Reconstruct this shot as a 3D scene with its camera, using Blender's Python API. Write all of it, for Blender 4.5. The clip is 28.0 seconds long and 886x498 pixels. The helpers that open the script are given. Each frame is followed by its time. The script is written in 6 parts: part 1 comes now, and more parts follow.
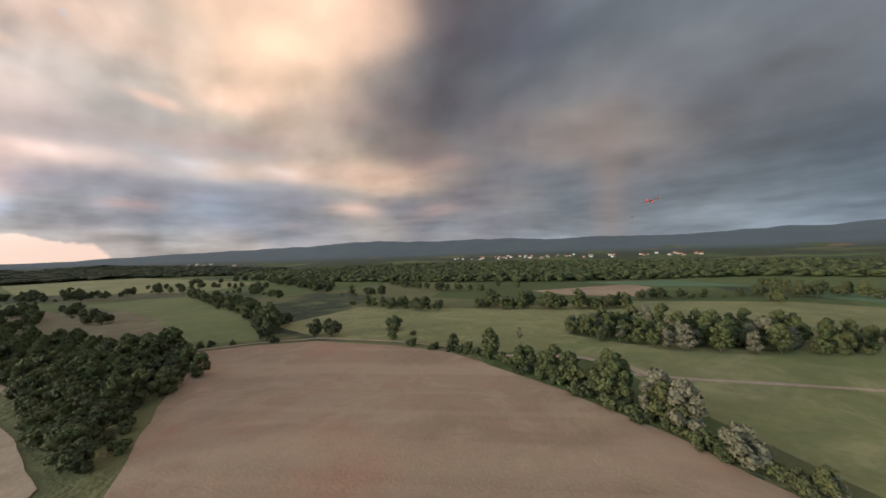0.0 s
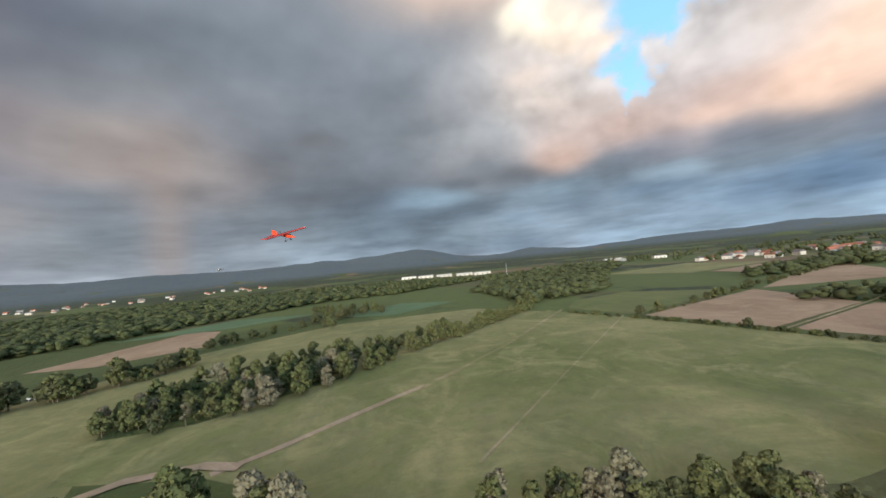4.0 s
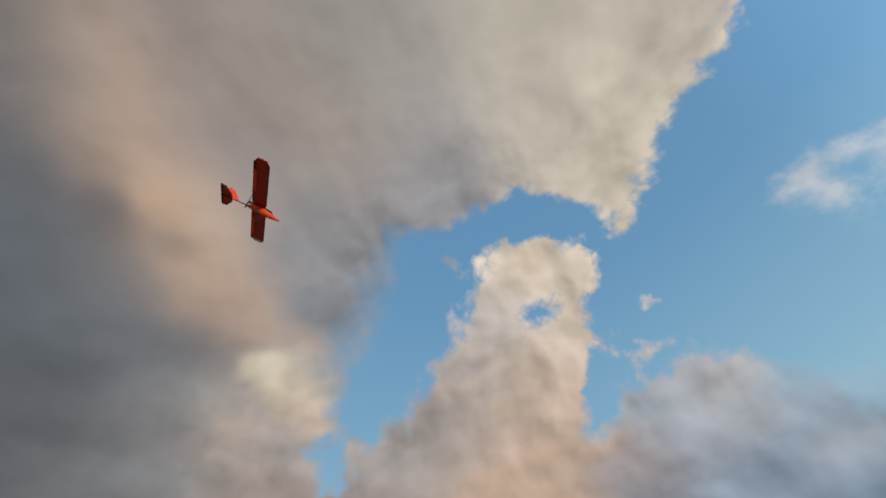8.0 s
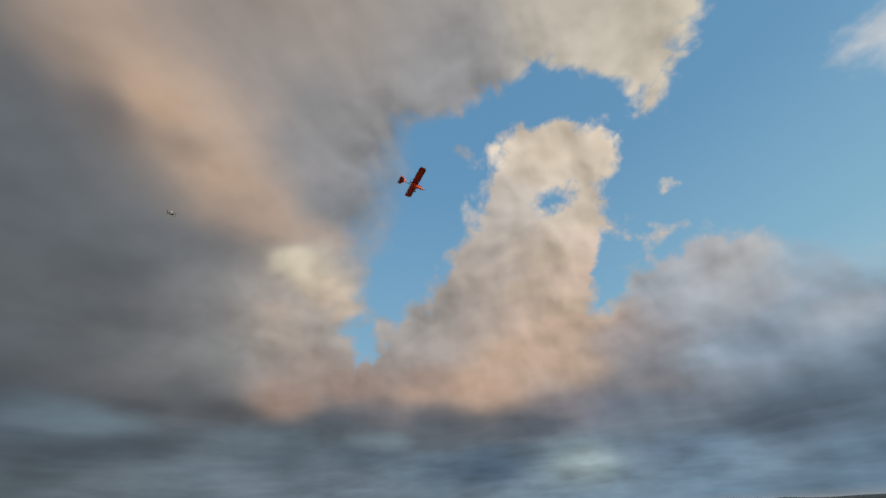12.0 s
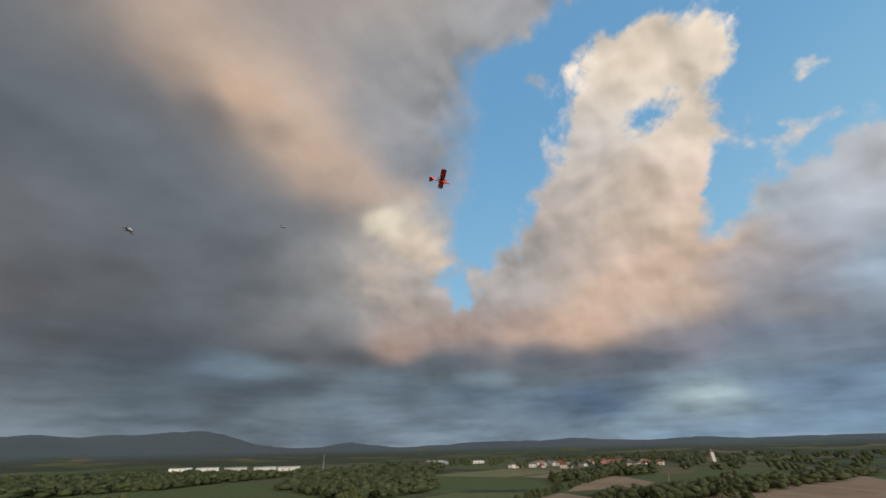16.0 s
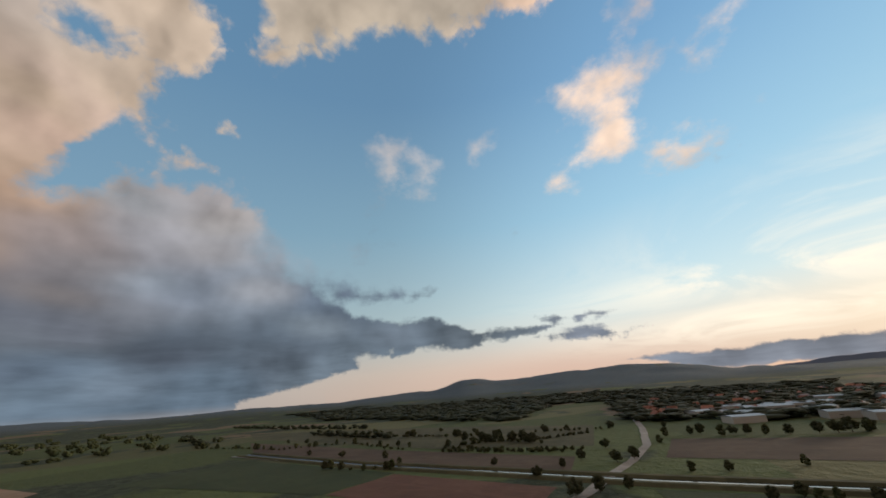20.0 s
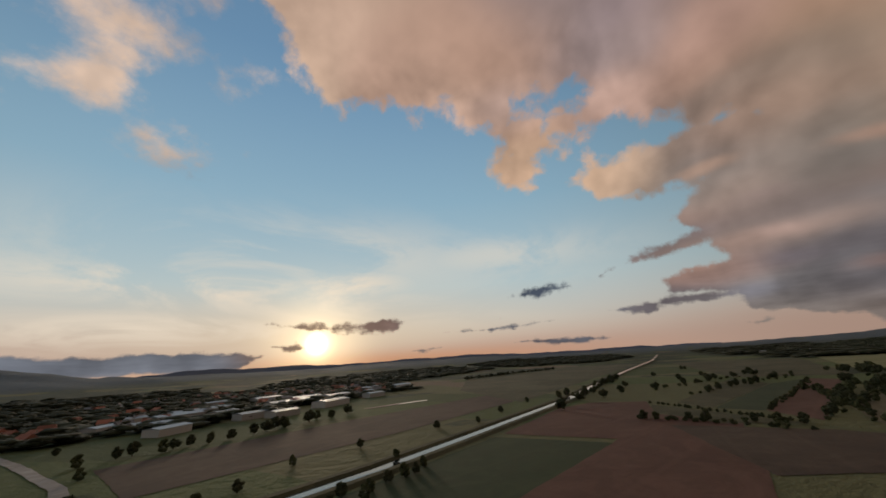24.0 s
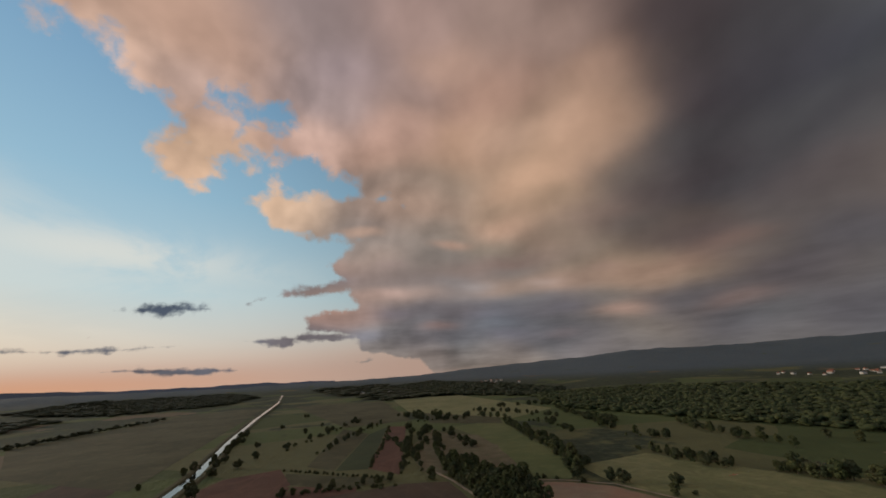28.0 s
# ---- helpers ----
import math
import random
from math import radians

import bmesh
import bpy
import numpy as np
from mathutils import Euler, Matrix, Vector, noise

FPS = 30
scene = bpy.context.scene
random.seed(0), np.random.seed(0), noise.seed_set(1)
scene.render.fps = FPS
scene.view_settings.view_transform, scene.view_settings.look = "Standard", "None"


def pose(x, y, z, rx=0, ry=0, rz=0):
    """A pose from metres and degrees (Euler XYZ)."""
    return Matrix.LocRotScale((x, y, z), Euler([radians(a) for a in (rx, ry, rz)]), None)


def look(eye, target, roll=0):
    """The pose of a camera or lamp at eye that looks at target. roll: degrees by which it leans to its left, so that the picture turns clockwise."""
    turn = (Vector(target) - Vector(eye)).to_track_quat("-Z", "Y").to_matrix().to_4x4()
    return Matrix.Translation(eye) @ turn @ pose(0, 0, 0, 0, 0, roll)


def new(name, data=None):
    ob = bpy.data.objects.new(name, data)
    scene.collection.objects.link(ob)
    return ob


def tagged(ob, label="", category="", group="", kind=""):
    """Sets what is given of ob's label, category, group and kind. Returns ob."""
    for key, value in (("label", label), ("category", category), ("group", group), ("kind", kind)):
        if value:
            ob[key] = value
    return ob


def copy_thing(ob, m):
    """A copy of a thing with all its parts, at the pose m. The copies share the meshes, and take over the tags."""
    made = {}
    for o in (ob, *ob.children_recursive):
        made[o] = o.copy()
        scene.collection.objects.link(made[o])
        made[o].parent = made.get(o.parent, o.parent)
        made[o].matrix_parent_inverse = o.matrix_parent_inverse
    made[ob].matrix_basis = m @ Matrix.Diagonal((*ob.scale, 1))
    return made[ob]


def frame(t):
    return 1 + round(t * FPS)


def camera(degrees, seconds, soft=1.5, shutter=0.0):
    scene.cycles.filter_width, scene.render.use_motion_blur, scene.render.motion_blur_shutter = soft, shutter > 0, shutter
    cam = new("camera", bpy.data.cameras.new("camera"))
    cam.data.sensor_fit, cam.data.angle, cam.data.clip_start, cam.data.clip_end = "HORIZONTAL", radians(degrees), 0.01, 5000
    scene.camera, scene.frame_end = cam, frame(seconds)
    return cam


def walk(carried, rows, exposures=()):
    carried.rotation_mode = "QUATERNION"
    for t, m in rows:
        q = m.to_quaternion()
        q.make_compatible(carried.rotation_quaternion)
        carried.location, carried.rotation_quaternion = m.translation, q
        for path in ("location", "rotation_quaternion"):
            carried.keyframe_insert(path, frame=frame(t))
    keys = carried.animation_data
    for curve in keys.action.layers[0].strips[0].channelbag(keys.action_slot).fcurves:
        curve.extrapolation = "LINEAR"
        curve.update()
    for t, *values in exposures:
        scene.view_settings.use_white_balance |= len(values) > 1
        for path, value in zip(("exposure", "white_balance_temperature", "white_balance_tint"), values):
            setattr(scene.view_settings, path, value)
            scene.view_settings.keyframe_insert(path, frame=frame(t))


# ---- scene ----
# The camera and its way: a small drone that follows a red model plane over farmland and then turns towards the sunset.
cam = camera(102.4, 28.0, soft=1.7)
WAY = [
    (0.0, pose(4.57, -7.17, 40.56, 90.80, 1.87, 34.94)),
    (0.5, pose(2.71, -5.57, 42.07, 87.20, 2.07, 32.79)),
    (1.0, pose(1.09, -2.89, 43.14, 86.01, 2.28, 30.36)),
    (1.5, pose(-0.00, 0.00, 43.73, 85.80, 2.48, 27.78)),
    (2.0, pose(-0.86, 3.66, 43.94, 86.95, 2.71, 23.74)),
    (2.5, pose(-1.72, 7.40, 43.70, 89.28, 2.86, 16.12)),
    (3.0, pose(-1.95, 11.25, 43.69, 91.24, 3.99, 3.05)),
    (3.5, pose(-1.69, 15.39, 43.51, 92.14, 5.06, -12.48)),
    (4.0, pose(0.15, 19.63, 43.59, 92.15, 5.59, -27.90)),
    (4.5, pose(0.13, 23.83, 43.83, 93.11, 5.35, -40.56)),
    (6.5, pose(0.70, 26.52, 41.19, 125.82, 3.26, -49.55)),
    (7.0, pose(0.21, 27.24, 40.10, 135.99, 2.56, -53.68)),
    (7.5, pose(-0.22, 29.01, 39.45, 142.54, 2.16, -62.15)),
    (8.0, pose(-0.90, 30.71, 39.18, 144.44, 2.53, -73.41)),
    (8.5, pose(-1.68, 31.37, 39.67, 143.12, 2.49, -83.40)),
    (9.0, pose(-2.72, 31.80, 40.08, 139.61, 2.15, -89.76)),
    (9.5, pose(-3.74, 32.05, 39.95, 135.36, 1.90, -91.17)),
    (10.0, pose(-5.09, 32.16, 39.47, 131.50, 1.66, -88.49)),
    (10.5, pose(-6.15, 31.98, 38.49, 128.13, 1.86, -84.08)),
    (11.0, pose(-7.24, 31.63, 37.35, 126.13, 2.16, -78.70)),
    (11.5, pose(-7.80, 31.27, 35.82, 125.85, 2.40, -74.13)),
    (12.0, pose(-7.90, 30.71, 34.25, 127.29, 2.49, -70.25)),
    (12.5, pose(-7.51, 30.18, 33.02, 129.05, 2.35, -66.74)),
    (14.5, pose(-8.93, 27.45, 32.37, 125.45, 1.55, -59.50)),
    (15.0, pose(-9.96, 27.13, 32.56, 122.75, 1.30, -57.85)),
    (15.5, pose(-10.35, 26.80, 32.64, 120.85, 1.20, -56.16)),
    (16.0, pose(-10.71, 26.55, 32.92, 119.44, 1.16, -54.98)),
    (16.5, pose(-10.54, 26.65, 33.10, 118.65, 0.92, -54.86)),
    (17.0, pose(-10.36, 27.05, 33.51, 118.92, 0.58, -56.94)),
    (17.5, pose(-9.95, 27.39, 33.83, 120.14, 0.18, -60.63)),
    (18.0, pose(-9.90, 27.88, 34.54, 121.60, -0.29, -66.84)),
    (18.5, pose(-9.90, 28.73, 36.17, 122.61, 0.36, -79.37)),
    (19.0, pose(-8.72, 30.26, 38.71, 120.93, 1.87, -99.32)),
    (19.5, pose(-5.98, 32.08, 41.78, 116.58, 3.00, -125.12)),
    (20.0, pose(1.73, 20.53, 44.90, 112.37, 4.16, -148.96)),
    (20.5, pose(5.11, 6.17, 44.40, 108.24, 4.02, -169.51)),
    (21.0, pose(5.70, -3.46, 44.07, 105.76, 3.34, 176.32)),
    (21.5, pose(8.42, -14.37, 44.51, 104.89, 3.01, 166.27)),
    (22.5, pose(27.71, -32.57, 44.03, 105.90, 3.18, 151.29)),
    (23.5, pose(47.00, -50.76, 43.55, 106.91, 3.34, 136.32)),
    (24.0, pose(61.16, -58.72, 44.45, 107.62, 3.40, 129.23)),
    (24.5, pose(74.41, -61.64, 47.31, 108.46, 3.37, 122.60)),
    (25.0, pose(80.45, -65.37, 52.07, 109.41, 3.53, 116.47)),
    (25.5, pose(81.60, -67.66, 56.16, 110.10, 3.57, 110.65)),
    (26.0, pose(80.42, -69.72, 59.62, 110.42, 3.41, 104.52)),
    (26.5, pose(80.97, -71.61, 63.27, 110.21, 3.18, 97.88)),
    (27.0, pose(82.80, -73.69, 67.44, 109.79, 3.28, 90.37)),
    (27.5, pose(89.52, -74.85, 72.37, 109.50, 3.02, 82.89)),
    (28.0, pose(99.69, -77.84, 78.41, 109.32, 3.07, 75.91)),
]
walk(cam, WAY, exposures=[
    (0.0, 0.62, 5950, 4), (1.0, 0.85, 6000, 6), (2.0, 0.97, 5950, 5), (3.0, 1.05, 5850, 3), (4.5, 0.98, 5750, 2), (6.5, 0.2, 6100, 4), (9.0, -0.08, 6000, 3), (12.0, -0.05, 6000, 2), (13.5, 0.1, 6000, 2), (16.0, 0.2, 5900, 2),
    (19.0, 0.15, 6050, 4), (21.0, -0.7, 6650, 11), (25.0, -0.88, 6550, 10), (26.3, -0.94, 6550, 10), (28.0, -0.62, 6450, 9)])


# ---- light ----
def srgb(r, g, b):
    """Linear colour from eight-bit display values."""
    return tuple((c / 255 / 12.92) if c <= 10 else ((c / 255 + 0.055) / 1.055) ** 2.4 for c in (r, g, b))


def bearing(az, el):
    a, e = radians(az), radians(el)
    return Vector((math.sin(a) * math.cos(e), math.cos(a) * math.cos(e), math.sin(e)))


SUN_AZ, SUN_EL = -148.0, 3.6
sun = new("sun", bpy.data.lights.new("sun", "SUN"))
sun.data.energy, sun.data.angle, sun.data.color = 1.9, radians(10.0), (1.0, 0.78, 0.56)
sun.matrix_world = look((0, 0, 300), Vector((0, 0, 300)) - bearing(SUN_AZ, 7.0))

world = bpy.data.worlds.new("evening_sky")
scene.world = world
world.use_nodes = True
wt = world.node_tree
wt.nodes.clear()


class Net:
    """Short hand for building node trees."""

    def __init__(self, tree):
        self.tree = tree

    def node(self, kind, **props):
        n = self.tree.nodes.new(kind)
        for key, value in props.items():
            setattr(n, key, value)
        return n

    def put(self, socket, value):
        if hasattr(value, "is_output"):
            self.tree.links.new(value, socket)
        elif value is not None:
            socket.default_value = value

    def math(self, op, a, b=None, c=None, clamp=False):
        n = self.node("ShaderNodeMath", operation=op, use_clamp=clamp)
        for s, v in zip(n.inputs, (a, b, c)):
            self.put(s, v)
        return n.outputs[0]

    def vec(self, op, a, b=None):
        n = self.node("ShaderNodeVectorMath", operation=op)
        self.put(n.inputs[0], a)
        if op == "SCALE":
            self.put(n.inputs[3], b)
        else:
            self.put(n.inputs[1], b)
        return n.outputs[1] if op in ("DOT_PRODUCT", "LENGTH") else n.outputs[0]

    def step(self, x, lo, hi, a=0.0, b=1.0, smooth=True):
        n = self.node("ShaderNodeMapRange", interpolation_type="SMOOTHSTEP" if smooth else "LINEAR")
        for s, v in zip(n.inputs, (x, lo, hi, a, b)):
            self.put(s, v)
        return n.outputs[0]

    def mix(self, f, a, b, blend="MIX"):
        n = self.node("ShaderNodeMix", data_type="RGBA", blend_type=blend)
        self.put(n.inputs[0], f)
        for s, v in ((n.inputs[6], a), (n.inputs[7], b)):
            self.put(s, (*v, 1) if isinstance(v, tuple) and len(v) == 3 else v)
        return n.outputs[2]

    def noise(self, co, scale, detail=4.0, rough=0.55, distortion=0.0, kind="FBM"):
        n = self.node("ShaderNodeTexNoise", noise_type=kind)
        self.put(n.inputs["Vector"], co)
        n.inputs["Scale"].default_value, n.inputs["Detail"].default_value = scale, detail
        n.inputs["Roughness"].default_value, n.inputs["Distortion"].default_value = rough, distortion
        return n

    def ramp(self, x, *stops):
        n = self.node("ShaderNodeValToRGB")
        e = n.color_ramp.elements
        while len(e) < len(stops):
            e.new(0.5)
        for el, (p, col) in zip(e, stops):
            el.position, el.color = p, (*col, 1) if isinstance(col, tuple) else (col, col, col, 1)
        self.put(n.inputs[0], x)
        return n.outputs[0]


N = Net(wt)


def cluster(feeds, body, kinds):
    """A node group of its own for a piece of the sky: body gets the fed vectors and returns sockets, V or F by kinds."""
    global N
    outer, tree = N, bpy.data.node_groups.new("sky_piece", "ShaderNodeTree")
    for i in range(len(feeds)):
        tree.interface.new_socket(name="feed %d" % i, in_out="INPUT", socket_type="NodeSocketVector")
    for i, k in enumerate(kinds):
        tree.interface.new_socket(name="gain %d" % i, in_out="OUTPUT", socket_type="NodeSocketVector" if k == "V" else "NodeSocketFloat")
    N = Net(tree)
    source = N.node("NodeGroupInput")
    made = body(*[source.outputs[i] for i in range(len(feeds))])
    sink = N.node("NodeGroupOutput")
    for i, value in enumerate(made):
        N.put(sink.inputs[i], value)
    N = outer
    box = N.node("ShaderNodeGroup")
    box.node_tree = tree
    for i, value in enumerate(feeds):
        N.put(box.inputs[i], value)
    return [box.outputs[i] for i in range(len(kinds))]


ray = N.node("ShaderNodeTexCoord").outputs["Generated"]
split = N.node("ShaderNodeSeparateXYZ")
N.put(split.inputs[0], ray)
up = split.outputs[2]

# The cloud layer seen in perspective: the pattern shrinks towards the horizon.
low = N.math("ADD", N.math("MAXIMUM", up, 0.0), 0.16)
plan = N.vec("SCALE", ray, N.math("DIVIDE", 1.0, low))
wisp = N.noise(plan, 1.1, 7.0, 0.6, 0.3)
puff = N.noise(plan, 3.4, 6.0, 0.58)
grain = N.noise(ray, 7.0, 6.0, 0.6)
bend = N.vec("SUBTRACT", grain.outputs["Color"], (0.5, 0.5, 0.5))
lift = N.step(up, 0.0, 0.5, 0.16, 1.0, smooth=False)
bent = N.vec("ADD", N.vec("SCALE", bend, 0.07), N.vec("SCALE", N.vec("SUBTRACT", wisp.outputs["Color"], (0.5, 0.5, 0.5)), 0.05))
bent = N.vec("ADD", ray, N.vec("SCALE", bent, lift))
swell = N.vec("SUBTRACT", N.noise(ray, 3.2, 2.5, 0.5).outputs["Color"], (0.5, 0.5, 0.5))
smooth = N.vec("ADD", ray, N.vec("SCALE", N.vec("ADD", N.vec("SCALE", swell, 0.11), N.vec("SCALE", bend, 0.022)), lift))


# Clear sky: a physical evening sky for its falloff, tinted to the pale blue of this evening and warm towards the sunset.
air = N.node("ShaderNodeTexSky", sky_type="NISHITA", sun_disc=False, sun_elevation=radians(SUN_EL), sun_rotation=radians(SUN_AZ),
             altitude=200, air_density=1.0, dust_density=1.2, ozone_density=1.4)
blue = N.ramp(up, (0.0, srgb(204, 190, 180)), (0.06, srgb(214, 206, 196)), (0.2, srgb(190, 212, 218)), (0.42, srgb(152, 190, 212)),
              (0.7, srgb(119, 160, 196)), (1.0, srgb(106, 147, 186)))
side = N.vec("DOT_PRODUCT", ray, tuple(bearing(SUN_AZ, SUN_EL)))
blue = N.mix(N.step(side, 0.45, -0.7, 0.0, 0.75), blue, N.ramp(up, (0.0, srgb(150, 168, 184)), (0.3, srgb(142, 179, 208)), (0.75, srgb(114, 157, 194)), (1.0, srgb(106, 147, 186))))
blue = N.mix(0.05, blue, N.vec("SCALE", air.outputs[0], 0.1))


def patch(co, az, el, wide, high, lean=0.0):
    """A soft oval in the sky round a bearing: half widths in degrees, leaning to the right by lean degrees."""
    c = bearing(az, el)
    right = bearing(az + 90, 0)
    top = right.cross(c).normalized() * -1
    top = top if top.z > 0 else -top
    k, s = math.cos(radians(lean)), math.sin(radians(lean))
    u, v = right * k + top * s, top * k - right * s
    p = N.vec("DOT_PRODUCT", co, tuple(u / math.sin(radians(wide))))
    q = N.vec("DOT_PRODUCT", co, tuple(v / math.sin(radians(high))))
    r = N.math("MULTIPLY_ADD", p, p, N.math("MULTIPLY", q, q))
    g = N.math("EXPONENT", N.math("MULTIPLY", r, -1.0))
    return N.math("MULTIPLY", g, N.math("GREATER_THAN", N.vec("DOT_PRODUCT", co, tuple(c)), 0.0))


def most(co, start, rows):
    """The strongest of several soft ovals (weight, az, el, wide, high, lean)."""
    acc = start
    for w, *where in rows:
        acc = N.math("MAXIMUM", acc, N.math("MULTIPLY", patch(co, *where), w))
    return acc


blue = N.vec("SCALE", blue, N.step(side, 0.25, 0.92, 0.92, 1.5))
blue = N.mix(most(ray, 0.0, [(0.85, -150, 2.5, 38, 7, 0)]), blue, tuple(v * 1.35 for v in srgb(250, 228, 196)))
blue = N.mix(most(ray, 0.0, [(0.85, -112, 1.0, 34, 3.0, 0), (0.8, 170, 2.0, 34, 3.4, 0)]), blue, srgb(236, 196, 176))
blue = N.mix(most(ray, 0.0, [(0.75, -138, 0.6, 34, 1.5, 0)]), blue, srgb(255, 178, 128))
blue = N.mix(most(ray, 0.0, [(0.85, -78, 1.5, 20, 4, 0)]), blue, srgb(212, 176, 158))
veil = N.noise(N.vec("MULTIPLY", plan, (1.0, 1.0, 1.0)), 0.9, 6.0, 0.62, 0.8)
veil_at = N.math("MULTIPLY", N.step(veil.outputs[0], 0.38, 0.6), most(ray, 0.0, [(0.95, -160, 11, 24, 2.6, -3), (0.9, -145, 12, 10, 2.2, 6), (0.8, -168, 6, 16, 2, 0), (0.5, -150, 17, 30, 5, 0), (0.45, -120, 16, 16, 3, 0)]))
blue = N.mix(veil_at, blue, tuple(v * 1.5 for v in srgb(252, 236, 214)))

def facet(co, *corners):
    """How deep a direction lies inside a convex outline of bearings (az, el), as the sine of the angle to its nearest side."""
    pts = [bearing(*c) for c in corners]
    mid = sum(pts, Vector()).normalized()
    acc = None
    for a, b in zip(pts, pts[1:] + pts[:1]):
        n = a.cross(b).normalized()
        n = n if n.dot(mid) > 0 else -n
        d = N.vec("DOT_PRODUCT", co, tuple(n))
        acc = d if acc is None else N.math("MINIMUM", acc, d)
    return acc


def widest(start, *outlines):
    def body(co):
        acc = None
        for corners in outlines:
            f = facet(co, *corners)
            acc = f if acc is None else N.math("MAXIMUM", acc, f)
        return [acc]

    found = cluster((bent,), body, "F")[0]
    return found if start is None else N.math("MAXIMUM", start, found)


# Open sky: the blue window in the overcast, the strip above the tall cumulus, and the wide clearing towards the sunset.
openness = widest(
    None,
    [(68, 56.8), (88, 57.8), (97, 58), (94, 54.5), (87, 51), (82, 46), (72, 44), (63.3, 49.8)],
    [(63.3, 50), (82.5, 48.5), (82.5, 41), (74, 38.5), (71.5, 34.2), (63, 34), (61, 41.8)],
    [(60.8, 41), (73.5, 39.1), (71, 33.4), (65.2, 28.6), (62.6, 26.4), (59.6, 29), (57.6, 34)], [(56.2, 24.2), (58.3, 25), (59.6, 23), (57.9, 21.6)],
    [(93, 55), (96, 58.6), (101.3, 59.2), (107.5, 57), (107.5, 52.4), (99.2, 54)], [(106, 57.2), (111, 55), (118, 49.6), (112, 46.8), (106.5, 51.8)],
    [(93.2, 43), (95.2, 42.9), (96.3, 42), (94.8, 41.3), (93.4, 41.8)], [(99.5, 26.6), (102.4, 33), (107, 31), (105, 28.2)])
openness = widest(
    openness,
    [(111.5, 47.8), (126.4, 51.5), (145, 54), (180, 54), (-168, 48), (-168, 8), (141, 8), (132, 16), (124, 22.5), (112, 39)], [(107.5, 40), (112, 48), (124, 40), (120, 29.5), (110, 29.8), (105, 31)],
    [(131, 18), (150, 30), (-165, 30), (-165, -4), (138, -4), (137, 4.4)], [(121, 0.9), (138, 4.4), (141, -4), (120, -4)],
    [(152, 58), (170, 60), (-168, 52), (-155, 49.2), (-146.5, 44.6), (-142.6, 39.6), (-140, -4), (152, -4)], [(-150, 37.6), (-139, 37.3), (-125, 36.4), (-120.3, 35.2), (-118.5, 30), (-116.5, 25.6), (-110, -4), (-160, -4)])
openness = widest(
    openness,
    [(-118, 25.2), (-107.5, 25), (-97.6, 19.2), (-91, 13), (-86, -4), (-140, -4)], [(-103, 5.4), (-91, 4), (-80, 2.4), (-73, -4), (-103, -4)],
    [(-105.4, 28.4), (-104.4, 31), (-96.7, 30.4), (-92, 28.4), (-101, 27.6)], [(-111.5, 26), (-105, 29), (-103.5, 27.6), (-108, 25.4)],
    [(-102.5, 20), (-97, 20), (-92, 19.6), (-93.5, 17.8), (-97, 16.4), (-101.4, 17)],
    [(-109, 37.2), (-103.6, 38.2), (-102.6, 36.9), (-107.6, 35.7)])
depth = N.math("MULTIPLY", openness, -1.0)
# Clouds that float in the open sky: scraps in the window, lumps beside the cumulus, dark bars over the hills, lenses round the sun.
depth = widest(
    depth, [(77.6, 52), (80.6, 51.6), (83.6, 49), (80.6, 46.6), (77.8, 48.6)], [(81, 44), (85, 45), (86.5, 41), (82.5, 41)], [(105.4, 32.6), (108.9, 33.6), (113.5, 33.6), (113.5, 31.2), (108.3, 29.2), (105, 30.4)], [(112, 38.8), (115, 38.2), (115.2, 36.6), (112.4, 36.6)],
    [(102, 29.6), (107.8, 29.4), (111, 27.5), (108.6, 23), (100, 24)], [(111, 28.6), (116.4, 29.6), (120.4, 27.6), (121.6, 24.5), (119.3, 20), (110, 23)],
    [(131, 17.5), (134, 17.8), (140, 17), (149, 15.5), (148.5, 13.8), (142, 13.8), (131, 13.5)], [(126, 12), (137, 12.6), (144, 11.4), (147, 6.6), (128, 4.6)],
    [(138, 11.2), (147, 12), (155, 9.6), (156, 6.6), (141.5, 5.4)], [(152, 9.6), (161.5, 9.2), (166.5, 8.4), (161.5, 6.9), (152.5, 6.8)])
depth = widest(
    depth, [(165, 9.5), (172, 10.7), (175.5, 9.5), (171.5, 8.3), (167, 8.3)], [(164, 7), (172, 8.1), (179, 6.5), (176.5, 5.8), (167, 6.2)],
    [(176, 2.6), (-170, 3.4), (-157.5, 2.9), (-154, 2.4), (-158, 0.2), (-175, 0.4)], [(-155.5, 6.6), (-145.5, 7.3), (-136, 6.9), (-133, 6.9), (-136, 5.0), (-143, 4.8), (-153, 5.8)],
    [(-153.5, 3.5), (-151, 4.1), (-148.5, 3), (-151.5, 2.4)], [(-119.5, 9), (-116, 10.6), (-112.5, 10.7), (-108.5, 9.5), (-113.5, 7.9), (-116.5, 7.9)], [(-126, 6.5), (-123, 7.1), (-116, 6.1), (-120, 5.7)])
